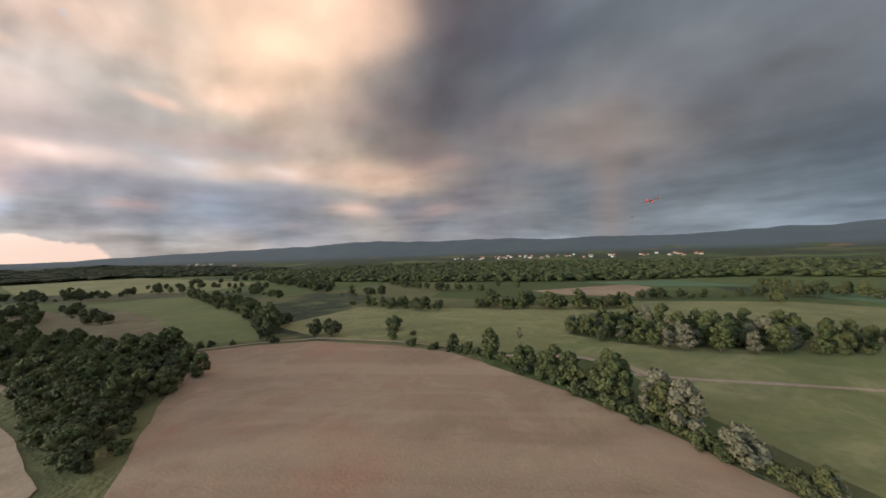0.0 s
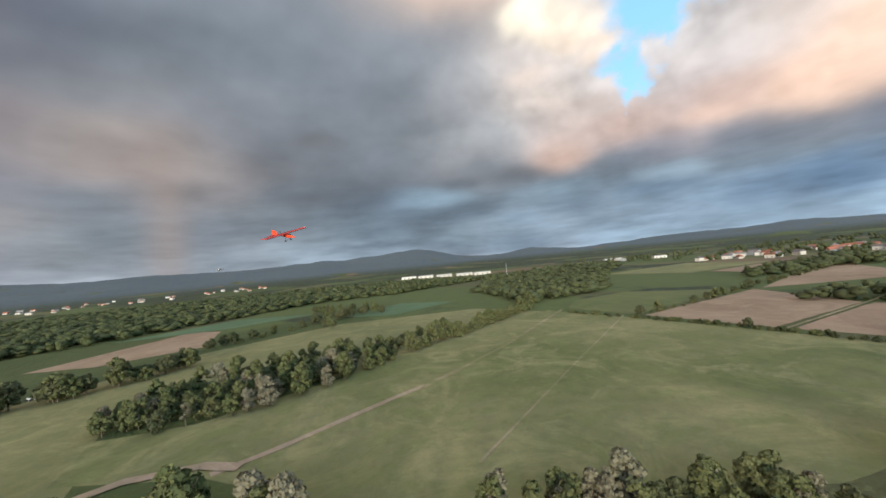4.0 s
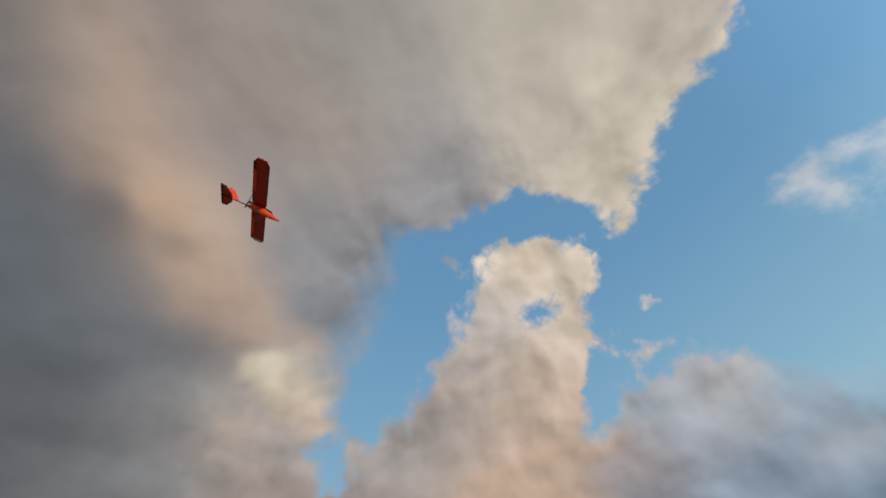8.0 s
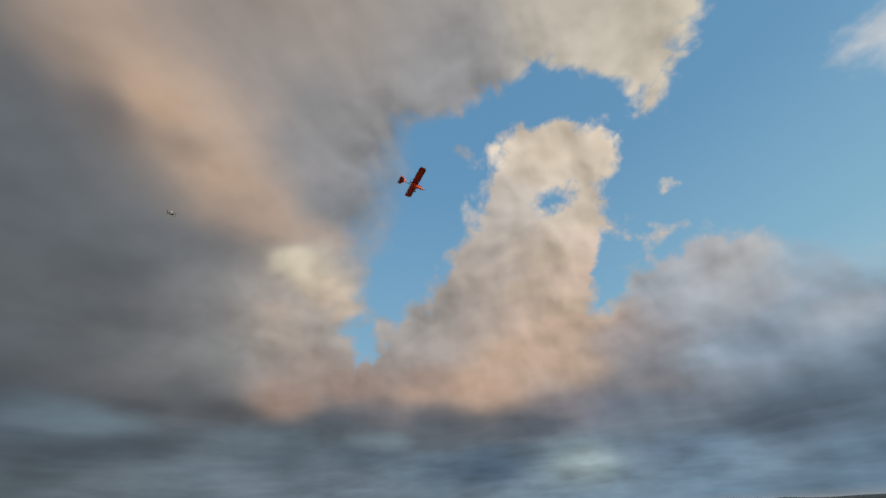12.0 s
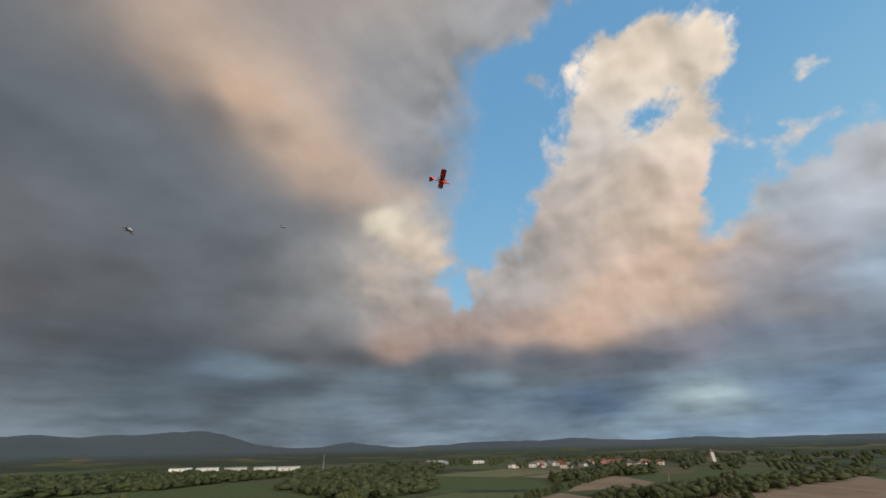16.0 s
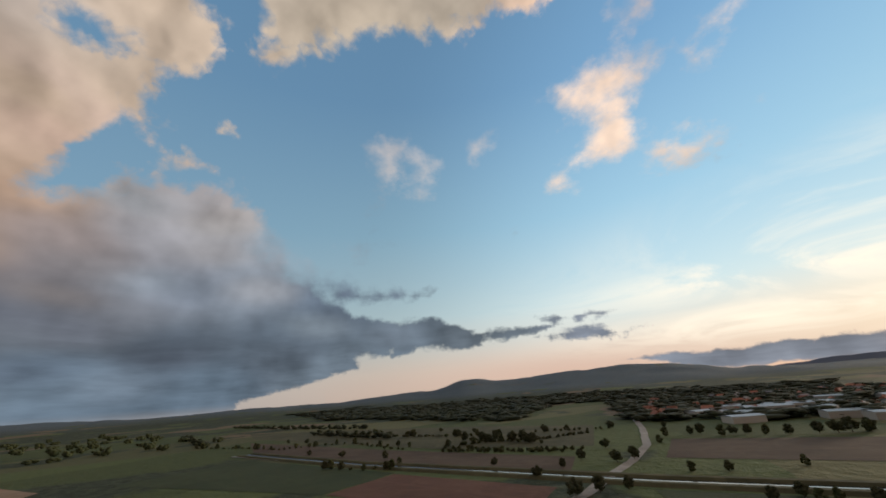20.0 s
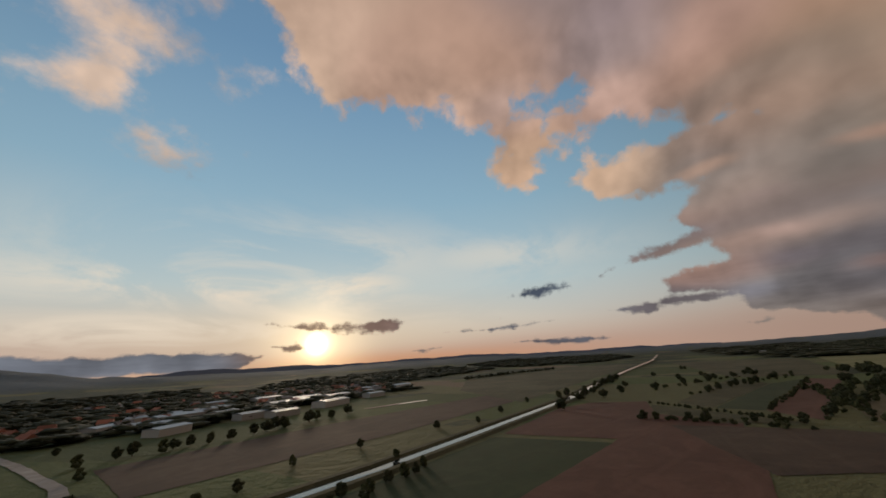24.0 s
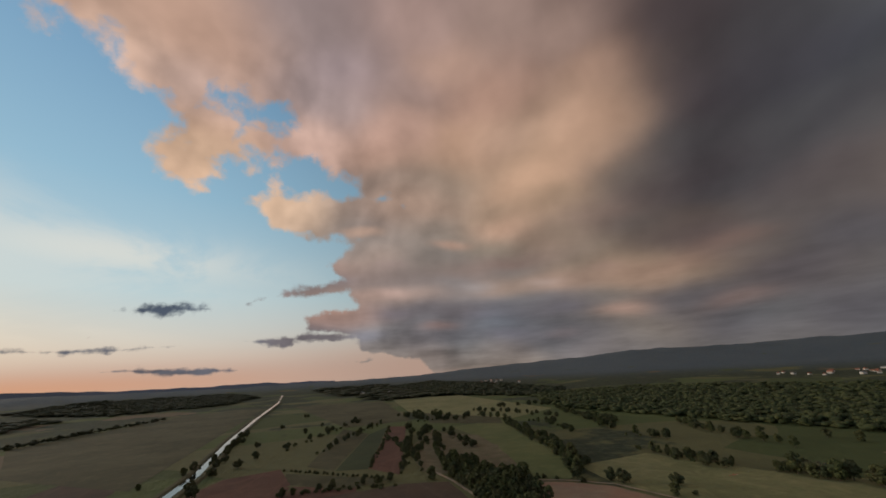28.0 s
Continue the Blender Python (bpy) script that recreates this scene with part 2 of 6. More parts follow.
depth = widest(
    depth, [(-128, 4.4), (-123, 5.2), (-117.5, 5.2), (-112, 5.2), (-118, 3.8), (-124.5, 3.8)], [(-135, 2), (-130.5, 2.6), (-123, 2.6), (-118.5, 3.1), (-123, 1.3), (-131.5, 1.3)],
    [(-119.5, 2), (-116, 3), (-108, 2.7), (-103, 2), (-111.5, 1.2)], [(-104, 5.8), (-95, 7.2), (-80, 7.4), (-80, 4.8), (-101, 5)], [(-92, 2.5), (-86, 2.8), (-88, 1.9)], [(-104, 10.6), (-96, 14.5), (-84, 18), (-68, 20), (-68, 14), (-88, 12)], [(-97.5, 9.3), (-88, 11.2), (-60, 13), (-60, 4.5), (-85, 4.6), (-96, 7)])
edge = N.math("MULTIPLY_ADD", N.math("SUBTRACT", puff.outputs[0], 0.5), 0.07, N.math("MULTIPLY", N.math("SUBTRACT", wisp.outputs[0], 0.5), 0.04))
edge = N.math("MULTIPLY_ADD", N.math("SUBTRACT", grain.outputs[0], 0.5), 0.08, edge)
heap = N.node("ShaderNodeTexVoronoi", feature="SMOOTH_F1")
N.put(heap.inputs["Vector"], bent)
heap.inputs["Scale"].default_value, heap.inputs["Detail"].default_value, heap.inputs["Roughness"].default_value = 11.0, 3.0, 0.55
heap.inputs["Smoothness"].default_value = 0.6
knoll = N.math("SUBTRACT", 0.42, heap.outputs["Distance"])
edge = N.math("MULTIPLY_ADD", knoll, 0.05, edge)
strata = N.noise(N.vec("MULTIPLY", N.vec("ADD", ray, N.vec("SCALE", N.vec("SUBTRACT", wisp.outputs["Color"], (0.5, 0.5, 0.5)), 0.05)), (1.0, 1.0, 6.0)), 3.0, 4.0, 0.55)
layers = N.math("MULTIPLY", N.math("SUBTRACT", strata.outputs[0], 0.5), N.step(up, 0.3, 0.06))
edge = N.math("MULTIPLY_ADD", layers, 0.12, edge)
crumb = N.noise(bent, 26.0, 5.0, 0.6)
edge = N.math("MULTIPLY_ADD", N.math("SUBTRACT", crumb.outputs[0], 0.5), N.step(up, 0.1, 0.35, 0.11, 0.05), edge)
# The overcast thins out gradually beside the window and is crisp round the cumulus.
veiled = most(ray, 0.0, [(1.0, 57, 45, 9, 13, 0), (0.8, 120, 20, 20, 5, 0)])
heaped = N.math("ADD", N.math("DIVIDE", depth, lift), edge)
alpha = N.step(heaped, N.math("MULTIPLY_ADD", veiled, -0.07, -0.026), N.math("MULTIPLY_ADD", veiled, 0.09, 0.014))
# Thin scraps of cloud, lit peach, and a few that are hardly there.
scrap = widest(
    None, [(-168, 50), (-158, 49), (-165, 46), (-168, 41), (-173, 42.5), (-171, 45.5)], [(177, 42), (-172.5, 44.5), (-166, 43.5), (-164.5, 38), (-172, 36.5), (-179.5, 38.5)],
    [(173, 34), (-176, 40), (-172, 37.5), (-172.5, 33.5), (-177, 29.5), (169, 28.5)], [(-175.5, 31), (-169, 31.5), (-169, 28.5), (-174, 28)], [(-166.5, 42), (-161.5, 40.5), (-163, 37), (-166, 38.5)])
faint = widest(
    None, [(156, 40.5), (161, 37), (157.5, 33), (152.5, 34.2), (155, 37)], [(146, 37), (153, 36.5), (153, 34.2), (147.5, 33)], [(140.5, 39), (143.5, 38), (143, 32), (139, 30.5), (138.5, 34.5)],
    [(134.5, 23), (138, 24.2), (138.5, 23.3), (135.5, 22.3)])
ragged = N.math("MULTIPLY_ADD", N.math("SUBTRACT", puff.outputs[0], 0.5), 0.3, N.math("MULTIPLY", N.math("SUBTRACT", grain.outputs[0], 0.5), 0.24))
thin_at = N.math("MAXIMUM", N.step(N.math("ADD", scrap, ragged), -0.035, 0.07, 0.0, 0.85), N.step(N.math("ADD", faint, ragged), -0.02, 0.08, 0.0, 0.4))
alpha = N.math("MAXIMUM", alpha, thin_at)
alpha = N.math("MULTIPLY", alpha, N.step(up, -0.02, 0.02))

# What colour the clouds have, by bearing: slate where they are thick, lit peach and cream towards the sunset.
squash = (1.0, 1.0, 1.9)
spot_at = N.vec("MULTIPLY", smooth, squash)
tone_sum, tone_w = N.vec("SCALE", srgb(128, 128, 134), 0.004), 0.004


def deck(stops, reach, *spots, weight=1.0, flat=1.0):
    """Cloud colours round some bearings (az, el, r, g, b), brighter or darker by so many stops."""
    global tone_sum, tone_w

    def body(at):
        total, share = None, None
        for az, el, r, g, b in spots:
            c = bearing(az, el) * Vector(squash)
            d = N.vec("SUBTRACT", at, tuple(c))
            d = d if flat == 1.0 else N.vec("MULTIPLY", d, (1.0, 1.0, flat))
            w = N.math("EXPONENT", N.math("MULTIPLY", N.vec("DOT_PRODUCT", d, d), -1.0 / reach ** 2))
            w = w if weight == 1.0 else N.math("MULTIPLY", w, weight)
            tone = N.vec("SCALE", tuple(v * 2 ** stops for v in srgb(r, g, b)), w)
            total = tone if total is None else N.vec("ADD", total, tone)
            share = w if share is None else N.math("ADD", share, w)
        return total, share

    total, share = cluster((spot_at,), body, "VF")
    tone_sum, tone_w = N.vec("ADD", tone_sum, total), N.math("ADD", tone_w, share)


FRONT, SUNSET = -0.6, 0.5
deck(FRONT, 0.15, (-84, 24, 196, 188, 190), (-77, 27, 194, 182, 170), (-68, 30, 205, 184, 160), (-56, 32, 202, 181, 156), (-41, 33, 172, 158, 148), (-26, 33, 120, 119, 122), (-12, 31, 116, 117, 122), (0, 28, 116, 118, 122))
deck(FRONT, 0.14, (-84, 19, 214, 200, 190), (-77, 20, 218, 200, 186), (-68, 22, 214, 195, 172), (-56, 24, 208, 186, 162), (-42, 25, 152, 142, 138), (-27, 25, 122, 120, 121), (-13, 23, 138, 133, 134), (-3, 21, 134, 130, 132))
deck(FRONT, 0.13, (-85, 12, 205, 200, 200), (-77, 14, 186, 187, 192), (-68, 15, 192, 182, 178), (-56, 16, 198, 180, 164), (-44, 16, 206, 182, 158), (-30, 16, 154, 142, 136), (-17, 16, 160, 145, 139), (-5, 15, 152, 138, 133), (8, 17, 120, 120, 124))
deck(FRONT, 0.12, (-85, 6, 196, 190, 192), (-77, 7, 172, 180, 190), (-68, 7, 166, 175, 188), (-57, 7, 176, 172, 172), (-46, 7, 196, 178, 162), (-41.5, 11.5, 222, 194, 166), (-27, 7, 158, 148, 143), (-15, 8, 130, 128, 132), (-4, 8, 122, 122, 126), (7, 10, 112, 116, 121))
deck(FRONT, 0.11, (-85, 2, 222, 200, 184), (-68, 2, 214, 194, 178), (-50, 2, 178, 170, 168), (-34, 2, 158, 152, 150), (-18, 2, 148, 149, 153), (-3, 2, 142, 145, 150), (12, 3, 150, 157, 166), (21, 8, 116, 121, 127))
deck(FRONT, 0.14, (9, 35, 138, 139, 143), (24, 33, 140, 141, 145), (10, 27, 122, 124, 128), (38, 27, 180, 174, 172), (53, 27, 184, 180, 180), (66, 26, 188, 182, 180), (22, 20, 126, 129, 133), (37, 18, 170, 165, 163))
deck(0, 0.14, (-9, 40, 112, 110, 112), (-3, 45, 132, 122, 116), (4, 48, 196, 164, 144), (13, 46, 205, 172, 148), (23, 43, 206, 172, 147), (31, 39.5, 198, 166, 144), (21, 57, 164, 150, 145), (44, 61, 156, 148, 146), (70, 62, 152, 146, 146))
deck(0, 0.13, (-6, 35, 96, 98, 103), (2, 40, 98, 99, 104), (10, 37, 98, 98, 102), (20, 35, 100, 99, 102), (27, 49, 182, 158, 144), (45, 53, 156, 150, 150), (42, 46, 152, 147, 150), (30, 33, 104, 103, 106), (5, 30, 90, 92, 97))
deck(0, 0.12, (14, 30, 96, 96, 100), (0, 23, 98, 97, 101), (8, 25, 97, 96, 100), (19, 22, 97, 95, 98), (32, 25, 114, 109, 110), (5, 16, 100, 96, 97), (12, 13, 82, 83, 87), (24, 14, 86, 86, 90), (34, 15, 114, 108, 108), (47, 25, 202, 176, 158), (46, 30, 196, 176, 164))
deck(-0.1, 0.05, (45, 33.6, 240, 222, 198), (49, 31.5, 240, 218, 192), (52, 29.5, 230, 206, 182))
deck(0, 0.12, (101, 47, 230, 206, 184), (100, 42, 224, 200, 178), (88, 41, 206, 190, 180), (95, 35, 224, 198, 174), (81, 33, 190, 170, 158), (95, 29, 206, 178, 158), (69, 27, 186, 168, 158), (80, 24, 190, 165, 150), (92, 21, 206, 173, 150), (64, 22, 178, 160, 152))
deck(0, 0.1, (48, 17, 172, 150, 140), (62, 16, 168, 146, 138), (76, 15.5, 204, 168, 146), (84, 17, 196, 166, 146), (89, 12.5, 128, 121, 126), (98, 12, 122, 120, 127), (106, 12, 124, 126, 134), (40, 11, 92, 94, 99), (56, 11, 98, 102, 108), (72, 11, 100, 104, 110))
deck(0, 0.09, (7, 5, 112, 115, 119), (18, 6, 94, 100, 106), (30, 7, 92, 99, 107), (42, 6, 112, 119, 127), (56, 6, 112, 120, 129), (70, 5, 112, 122, 132), (86, 5, 126, 138, 148), (95, 5, 118, 131, 145), (104, 4, 116, 133, 150), (60, 2, 124, 134, 144), (90, 2, 122, 138, 154))
deck(0, 0.13, (10, 55, 152, 136, 127), (15, 65, 164, 146, 134), (25, 74, 160, 148, 140), (65, 80, 170, 158, 150), (139, 76, 192, 178, 162), (41, 66, 172, 152, 140), (75, 71, 162, 152, 148), (120, 70, 198, 182, 166), (146, 63, 208, 192, 174), (78, 62, 152, 145, 145), (112, 60, 202, 186, 170), (130, 57, 208, 190, 170))
deck(0, 0.1, (116, 27, 178, 172, 174), (110, 22, 174, 172, 178), (122, 22, 166, 172, 182), (100, 17, 142, 136, 140), (110, 16, 160, 162, 172), (120, 15, 148, 158, 172), (134, 14, 118, 132, 150), (100, 9, 114, 121, 131), (112, 9, 102, 112, 124), (126, 9, 104, 116, 130), (142, 10, 112, 125, 138), (157, 8, 118, 129, 140), (113, 3, 104, 120, 136), (135, 4, 128, 142, 156))
deck(0.45, 0.16, (157, 40, 226, 200, 180), (178, 36, 240, 206, 178), (-170, 44, 240, 206, 178), (-160, 50, 224, 190, 168), (176, 3, 124, 130, 142), (-170, 3, 128, 132, 142))
deck(SUNSET, 0.13, (-115, 44, 200, 162, 142), (-101, 49, 152, 134, 132), (-82, 51, 150, 129, 126), (-62, 50, 164, 138, 128), (-45, 46, 105, 88, 84), (-34, 40, 66, 58, 60), (-24, 36, 53, 49, 54), (-130, 44, 206, 170, 150))
deck(SUNSET, 0.12, (-114, 37, 206, 168, 144), (-100, 41, 156, 139, 139), (-83, 43, 166, 140, 132), (-64, 42, 188, 150, 132), (-48, 38, 172, 141, 123), (-36, 34, 60, 53, 56), (-26, 29, 53, 50, 54))
deck(SUNSET, 0.11, (-112, 30, 218, 182, 154), (-99, 34, 178, 148, 136), (-83, 35, 198, 158, 137), (-70, 33, 206, 164, 138), (-60, 29, 232, 186, 156), (-50, 30, 184, 148, 128), (-38, 26, 58, 52, 55), (-28, 22, 60, 58, 62))
deck(SUNSET, 0.1, (-112, 26, 216, 180, 152), (-98, 24.5, 218, 184, 156), (-83, 26, 206, 167, 144), (-67, 25, 208, 164, 138), (-52, 22, 152, 127, 117), (-40, 19, 67, 61, 62), (-30, 15, 74, 70, 72))
deck(SUNSET, 0.09, (-97, 15, 134, 126, 130), (-84, 17, 192, 158, 140), (-68, 15, 160, 135, 126), (-54, 13.5, 166, 139, 126), (-44, 12, 200, 162, 140), (-33, 9, 79, 73, 76), (-90, 10, 129, 113, 110), (-74, 10, 110, 98, 99), (-60, 9, 99, 91, 96))
deck(SUNSET, 0.08, (-93, 6, 118, 111, 116), (-78, 6, 129, 113, 111), (-66, 5, 101, 92, 98), (-54, 4.5, 108, 97, 100), (-113, 9.4, 84, 94, 110), (-121, 4, 110, 111, 120), (-110, 4, 113, 113, 122), (-145, 6.3, 141, 116, 106), (-153, 3.8, 129, 106, 96))
deck(FRONT, 0.05, (-39.7, 8.2, 118, 117, 124), (-43, 7.8, 116, 116, 124), (-36.5, 8.6, 128, 124, 128))
DUSK, DAY, EAST = 0.32, -0.25, -1.0
# Long bars of the sunset cloud: shaded undersides, lit gaps between the layers, the bright fold above.
deck(DUSK, 0.11, (-92, 14.5, 150, 126, 118), (-83, 14, 136, 116, 110), (-73.5, 15, 146, 120, 108), (-64, 16, 140, 114, 104), (-95.5, 16, 176, 146, 132), weight=2.2, flat=2.6)
deck(0.1, 0.11, (-86.5, 11.5, 205, 165, 145), (-75.5, 12, 206, 170, 150), (-64.5, 12.5, 208, 172, 150), (-55.5, 13, 200, 164, 144), (-47.5, 13.5, 186, 150, 132), weight=2.2, flat=2.6)
deck(DUSK, 0.11, (-90, 9, 190, 150, 134), (-78.5, 9, 120, 110, 114), (-69.5, 9, 112, 106, 112), (-60.5, 8.5, 106, 100, 106), (-53.5, 8.5, 104, 98, 102), (-74, 5.5, 104, 100, 106), (-61, 5, 100, 96, 102), weight=2.2, flat=2.6)
deck(0.12, 0.1, (-52.5, 31.5, 234, 188, 156), (-58, 26.5, 226, 180, 148), (-46, 35, 224, 178, 148), (-67, 34.5, 212, 170, 144), (-79, 25, 220, 178, 152), weight=2.2)
deck(DUSK, 0.08, (-41.5, 23.5, 84, 72, 72), (-33.5, 27, 70, 64, 68), (-39.5, 18, 92, 78, 74), (-25.5, 32, 68, 64, 70), (-24.5, 19, 80, 74, 78), (-20.5, 25, 66, 64, 70), weight=2.2)
deck(DUSK, 0.06, (-40.5, 13, 172, 138, 120), (-34.5, 14.5, 150, 120, 108), (-42.5, 8, 84, 80, 86), (-39, 8, 88, 84, 88), (-48, 7.5, 214, 172, 150), (-36, 7, 150, 122, 112), weight=2.2, flat=1.8)
# The dark base of the cumulus field and the pale streaks under it.
deck(DAY, 0.09, (23.5, 7, 72, 76, 82), (32, 8, 74, 78, 84), (39.5, 12.5, 84, 82, 84), (27.5, 10, 124, 138, 146), (45, 9, 118, 128, 136), (33.5, 5, 116, 122, 128), weight=1.8, flat=2.0)
deck(DAY, 0.06, (47.5, 14.5, 186, 154, 138), (57.5, 16.5, 186, 156, 142), (68, 17.5, 182, 152, 138), (77, 15.5, 208, 170, 146), (82, 20.5, 222, 184, 158), (59.5, 13, 112, 110, 116), (70, 12, 104, 106, 114), (81.5, 10.5, 108, 110, 118), weight=1.8)
deck(DAY, 0.06, (92.5, 16, 216, 182, 158), (103.5, 17, 176, 168, 170), (116.5, 25.5, 202, 192, 188), (108.5, 26.5, 186, 182, 186), (98.5, 8.5, 118, 124, 134), (112, 7.5, 92, 98, 112), (89.5, 4.5, 166, 174, 172), (112.5, 15, 150, 162, 180), weight=1.8)
deck(DAY, 0.06, (12.5, 41, 84, 86, 94), (22, 42.5, 120, 110, 108), (6.5, 44, 150, 128, 114), (16, 45, 212, 172, 142), (27.5, 42, 206, 170, 146), (31.5, 38.5, 186, 158, 142), (37.5, 50, 150, 146, 148), (47, 42.5, 150, 150, 154), (39.5, 57, 152, 146, 146), weight=1.8)
# The evening light low on the front of the overcast.
deck(EAST, 0.07, (-72, 12, 190, 200, 208), (-63, 12.5, 200, 190, 178), (-72, 8, 196, 160, 146), (-66, 7.5, 150, 166, 182), (-59, 5, 150, 158, 168), (-71, 4.5, 176, 186, 194), (-49, 6.5, 172, 160, 150), (-43, 8, 120, 122, 130), (-48.5, 13.5, 222, 190, 156), weight=1.2)
deck(EAST, 0.07, (-34, 28, 100, 104, 110), (-12, 28.5, 96, 100, 106), (-25, 19.5, 176, 152, 136), (-12.5, 16.5, 164, 142, 130), (3, 18.5, 104, 104, 110), (-0.5, 23.5, 128, 124, 126), (15.5, 10, 92, 98, 108), (22.5, 9.5, 126, 140, 158), (14.5, 6.5, 128, 138, 148), (-13, 8, 132, 134, 138), weight=1.2)
# Finer tones: the east, the cumulus field and its dark base, the grey front, the evening side, the fold of the sunset cloud.
deck(0.27, 0.06, (105.9, 26.5, 152, 156, 162), (116.4, 24.4, 172, 168, 168), (99.9, 19.3, 168, 154, 152), (121.3, 15.4, 160, 160, 165), (108.3, 15.7, 150, 160, 172), (112.6, 8.4, 86, 96, 108), (125.9, 6.9, 96, 106, 118), (102.3, 9.8, 120, 125, 138), (130.3, 10.7, 126, 136, 146), (108.2, 3.9, 128, 142, 158), (101.2, 5.8, 114, 130, 148), (115.5, 21.1, 158, 154, 156), (142.2, 9.5, 110, 120, 132), (96.8, 29.9, 205, 175, 158), (93, 35.5, 200, 176, 162), (99.8, 33.9, 196, 170, 156), weight=2, flat=1.3)
deck(-0.2, 0.05, (18.3, 10.3, 70, 72, 78), (7.6, 11.3, 78, 74, 76), (31.5, 11.4, 82, 82, 86), (47.7, 13.6, 174, 142, 126), (25.9, 19.4, 126, 122, 122), (9.5, 19.5, 96, 92, 92), (65.9, 15.7, 202, 166, 145), (78.8, 16, 205, 168, 146), (56.6, 11.9, 92, 96, 102), (73.7, 11, 100, 102, 108), (84.7, 9.8, 98, 104, 114), (97.2, 10.7, 108, 114, 128), (100.8, 13.2, 162, 152, 150), (19.9, 5.2, 104, 112, 120), (40.1, 5.7, 108, 118, 128), (64.7, 5.3, 118, 130, 142), weight=2, flat=1.6)
deck(-0.2, 0.05, (89.5, 4.9, 196, 206, 204), (80.3, 6.6, 92, 100, 110), (28.3, 9.4, 122, 134, 144), (60.9, 9.3, 146, 156, 164), (100, 5.3, 110, 122, 140), (10.1, 4.8, 105, 108, 112), (40.4, 2.8, 104, 112, 122), (90.6, 17.8, 205, 172, 148), (93.1, 25, 200, 172, 150), (98.6, 49.5, 225, 200, 176), (79.1, 35.7, 176, 162, 154), (53.1, 20.5, 170, 150, 140), (45.1, 26.6, 196, 170, 152), (92.4, 33.5, 226, 198, 172), (86.4, 28.7, 206, 180, 158), (74.5, 24.3, 178, 160, 148), weight=2, flat=1.6)
deck(-1, 0.065, (-18.3, 27.8, 118, 120, 126), (-7.8, 30.7, 124, 126, 132), (6.3, 33, 140, 142, 148), (23.8, 33.6, 136, 138, 144), (-18.5, 22.9, 150, 146, 146), (-8.2, 24.5, 132, 130, 132), (4.1, 25.5, 150, 146, 148), (22.9, 26.6, 125, 126, 130), (-8.6, 19.3, 154, 138, 131), (-16.5, 16.9, 156, 142, 136), (5, 18.9, 122, 122, 126), (22.2, 19.5, 120, 120, 124), (35.4, 14, 125, 128, 134), (47.7, 7.9, 120, 130, 142), (12.6, 12.3, 112, 114, 118), (-9, 12.3, 136, 130, 130), weight=1.6, flat=1.3)
deck(-1, 0.065, (-16.8, 11.3, 122, 126, 132), (26.7, 10.1, 140, 152, 164), (59, 7.7, 125, 140, 158), (70.6, 5.3, 115, 132, 155), (77.3, 5.6, 125, 145, 172), (12.2, 7.2, 130, 136, 142), (-14.6, 6.8, 140, 145, 150), (38.9, 4.7, 150, 160, 170), (61.9, 4.1, 150, 160, 175), weight=1.6, flat=1.3)
deck(-0.85, 0.065, (-75.9, 22.7, 205, 195, 185), (-66, 24.3, 222, 200, 172), (-56.4, 25.6, 215, 192, 165), (-44.9, 26.9, 160, 148, 140), (-36.4, 29.2, 125, 122, 122), (-23.5, 26.8, 128, 126, 128), (-11.1, 26.5, 130, 130, 134), (-76.4, 16.3, 205, 188, 175), (-66.5, 18.3, 215, 195, 172), (-56.9, 19.7, 205, 186, 164), (-45.4, 19.9, 145, 140, 138), (-32.4, 22.3, 130, 128, 130), (-15.2, 18.9, 166, 150, 141), (-72.2, 12.4, 165, 175, 185), (-63.8, 14.4, 185, 180, 178), (-53.7, 14.2, 212, 192, 168), weight=2, flat=1.3)
deck(-0.85, 0.065, (-44.1, 14.2, 216, 190, 160), (-32.9, 13, 165, 152, 145), (-7.4, 16.3, 162, 148, 141), (5.9, 12.5, 118, 120, 126), (15.8, 10.3, 112, 116, 124), (-77.1, 7.6, 165, 165, 170), (-70.1, 7.4, 150, 162, 175), (-61, 9.3, 172, 170, 172), (-50.2, 8.9, 190, 180, 170), (-41.9, 8, 125, 130, 138), (-33.2, 5.2, 160, 160, 162), (-19.8, 5.5, 145, 144, 146), (-3.8, 6.7, 122, 124, 130), (11.4, 4.3, 135, 142, 150), (18, 4.1, 125, 132, 142), (-77.5, 2.7, 205, 185, 175), weight=2, flat=1.3)
deck(-0.85, 0.065, (-67.7, 3, 195, 180, 172), (-54.3, 4.8, 165, 165, 170), weight=2, flat=1.3)
deck(0.52, 0.075, (-31.6, 41.8, 75, 66, 68), (-28.6, 31.7, 66, 64, 70), (-36.5, 28, 72, 66, 70), (-47.6, 20.9, 105, 85, 78), (-43.2, 16.6, 78, 70, 74), (-23.8, 29, 64, 63, 70), (-18.5, 30, 64, 64, 74), (-26.8, 20.2, 92, 88, 94), (-24.5, 12.6, 80, 78, 84), (-30.1, 9, 82, 76, 82), (-41.8, 7.7, 96, 90, 96), (-36.5, 4.8, 82, 80, 88), (-26.9, 4.6, 84, 82, 90), (-45.5, 13, 168, 134, 118), (-37, 14.3, 130, 104, 96), (-58.6, 28.4, 230, 186, 156), weight=1.5, flat=1)
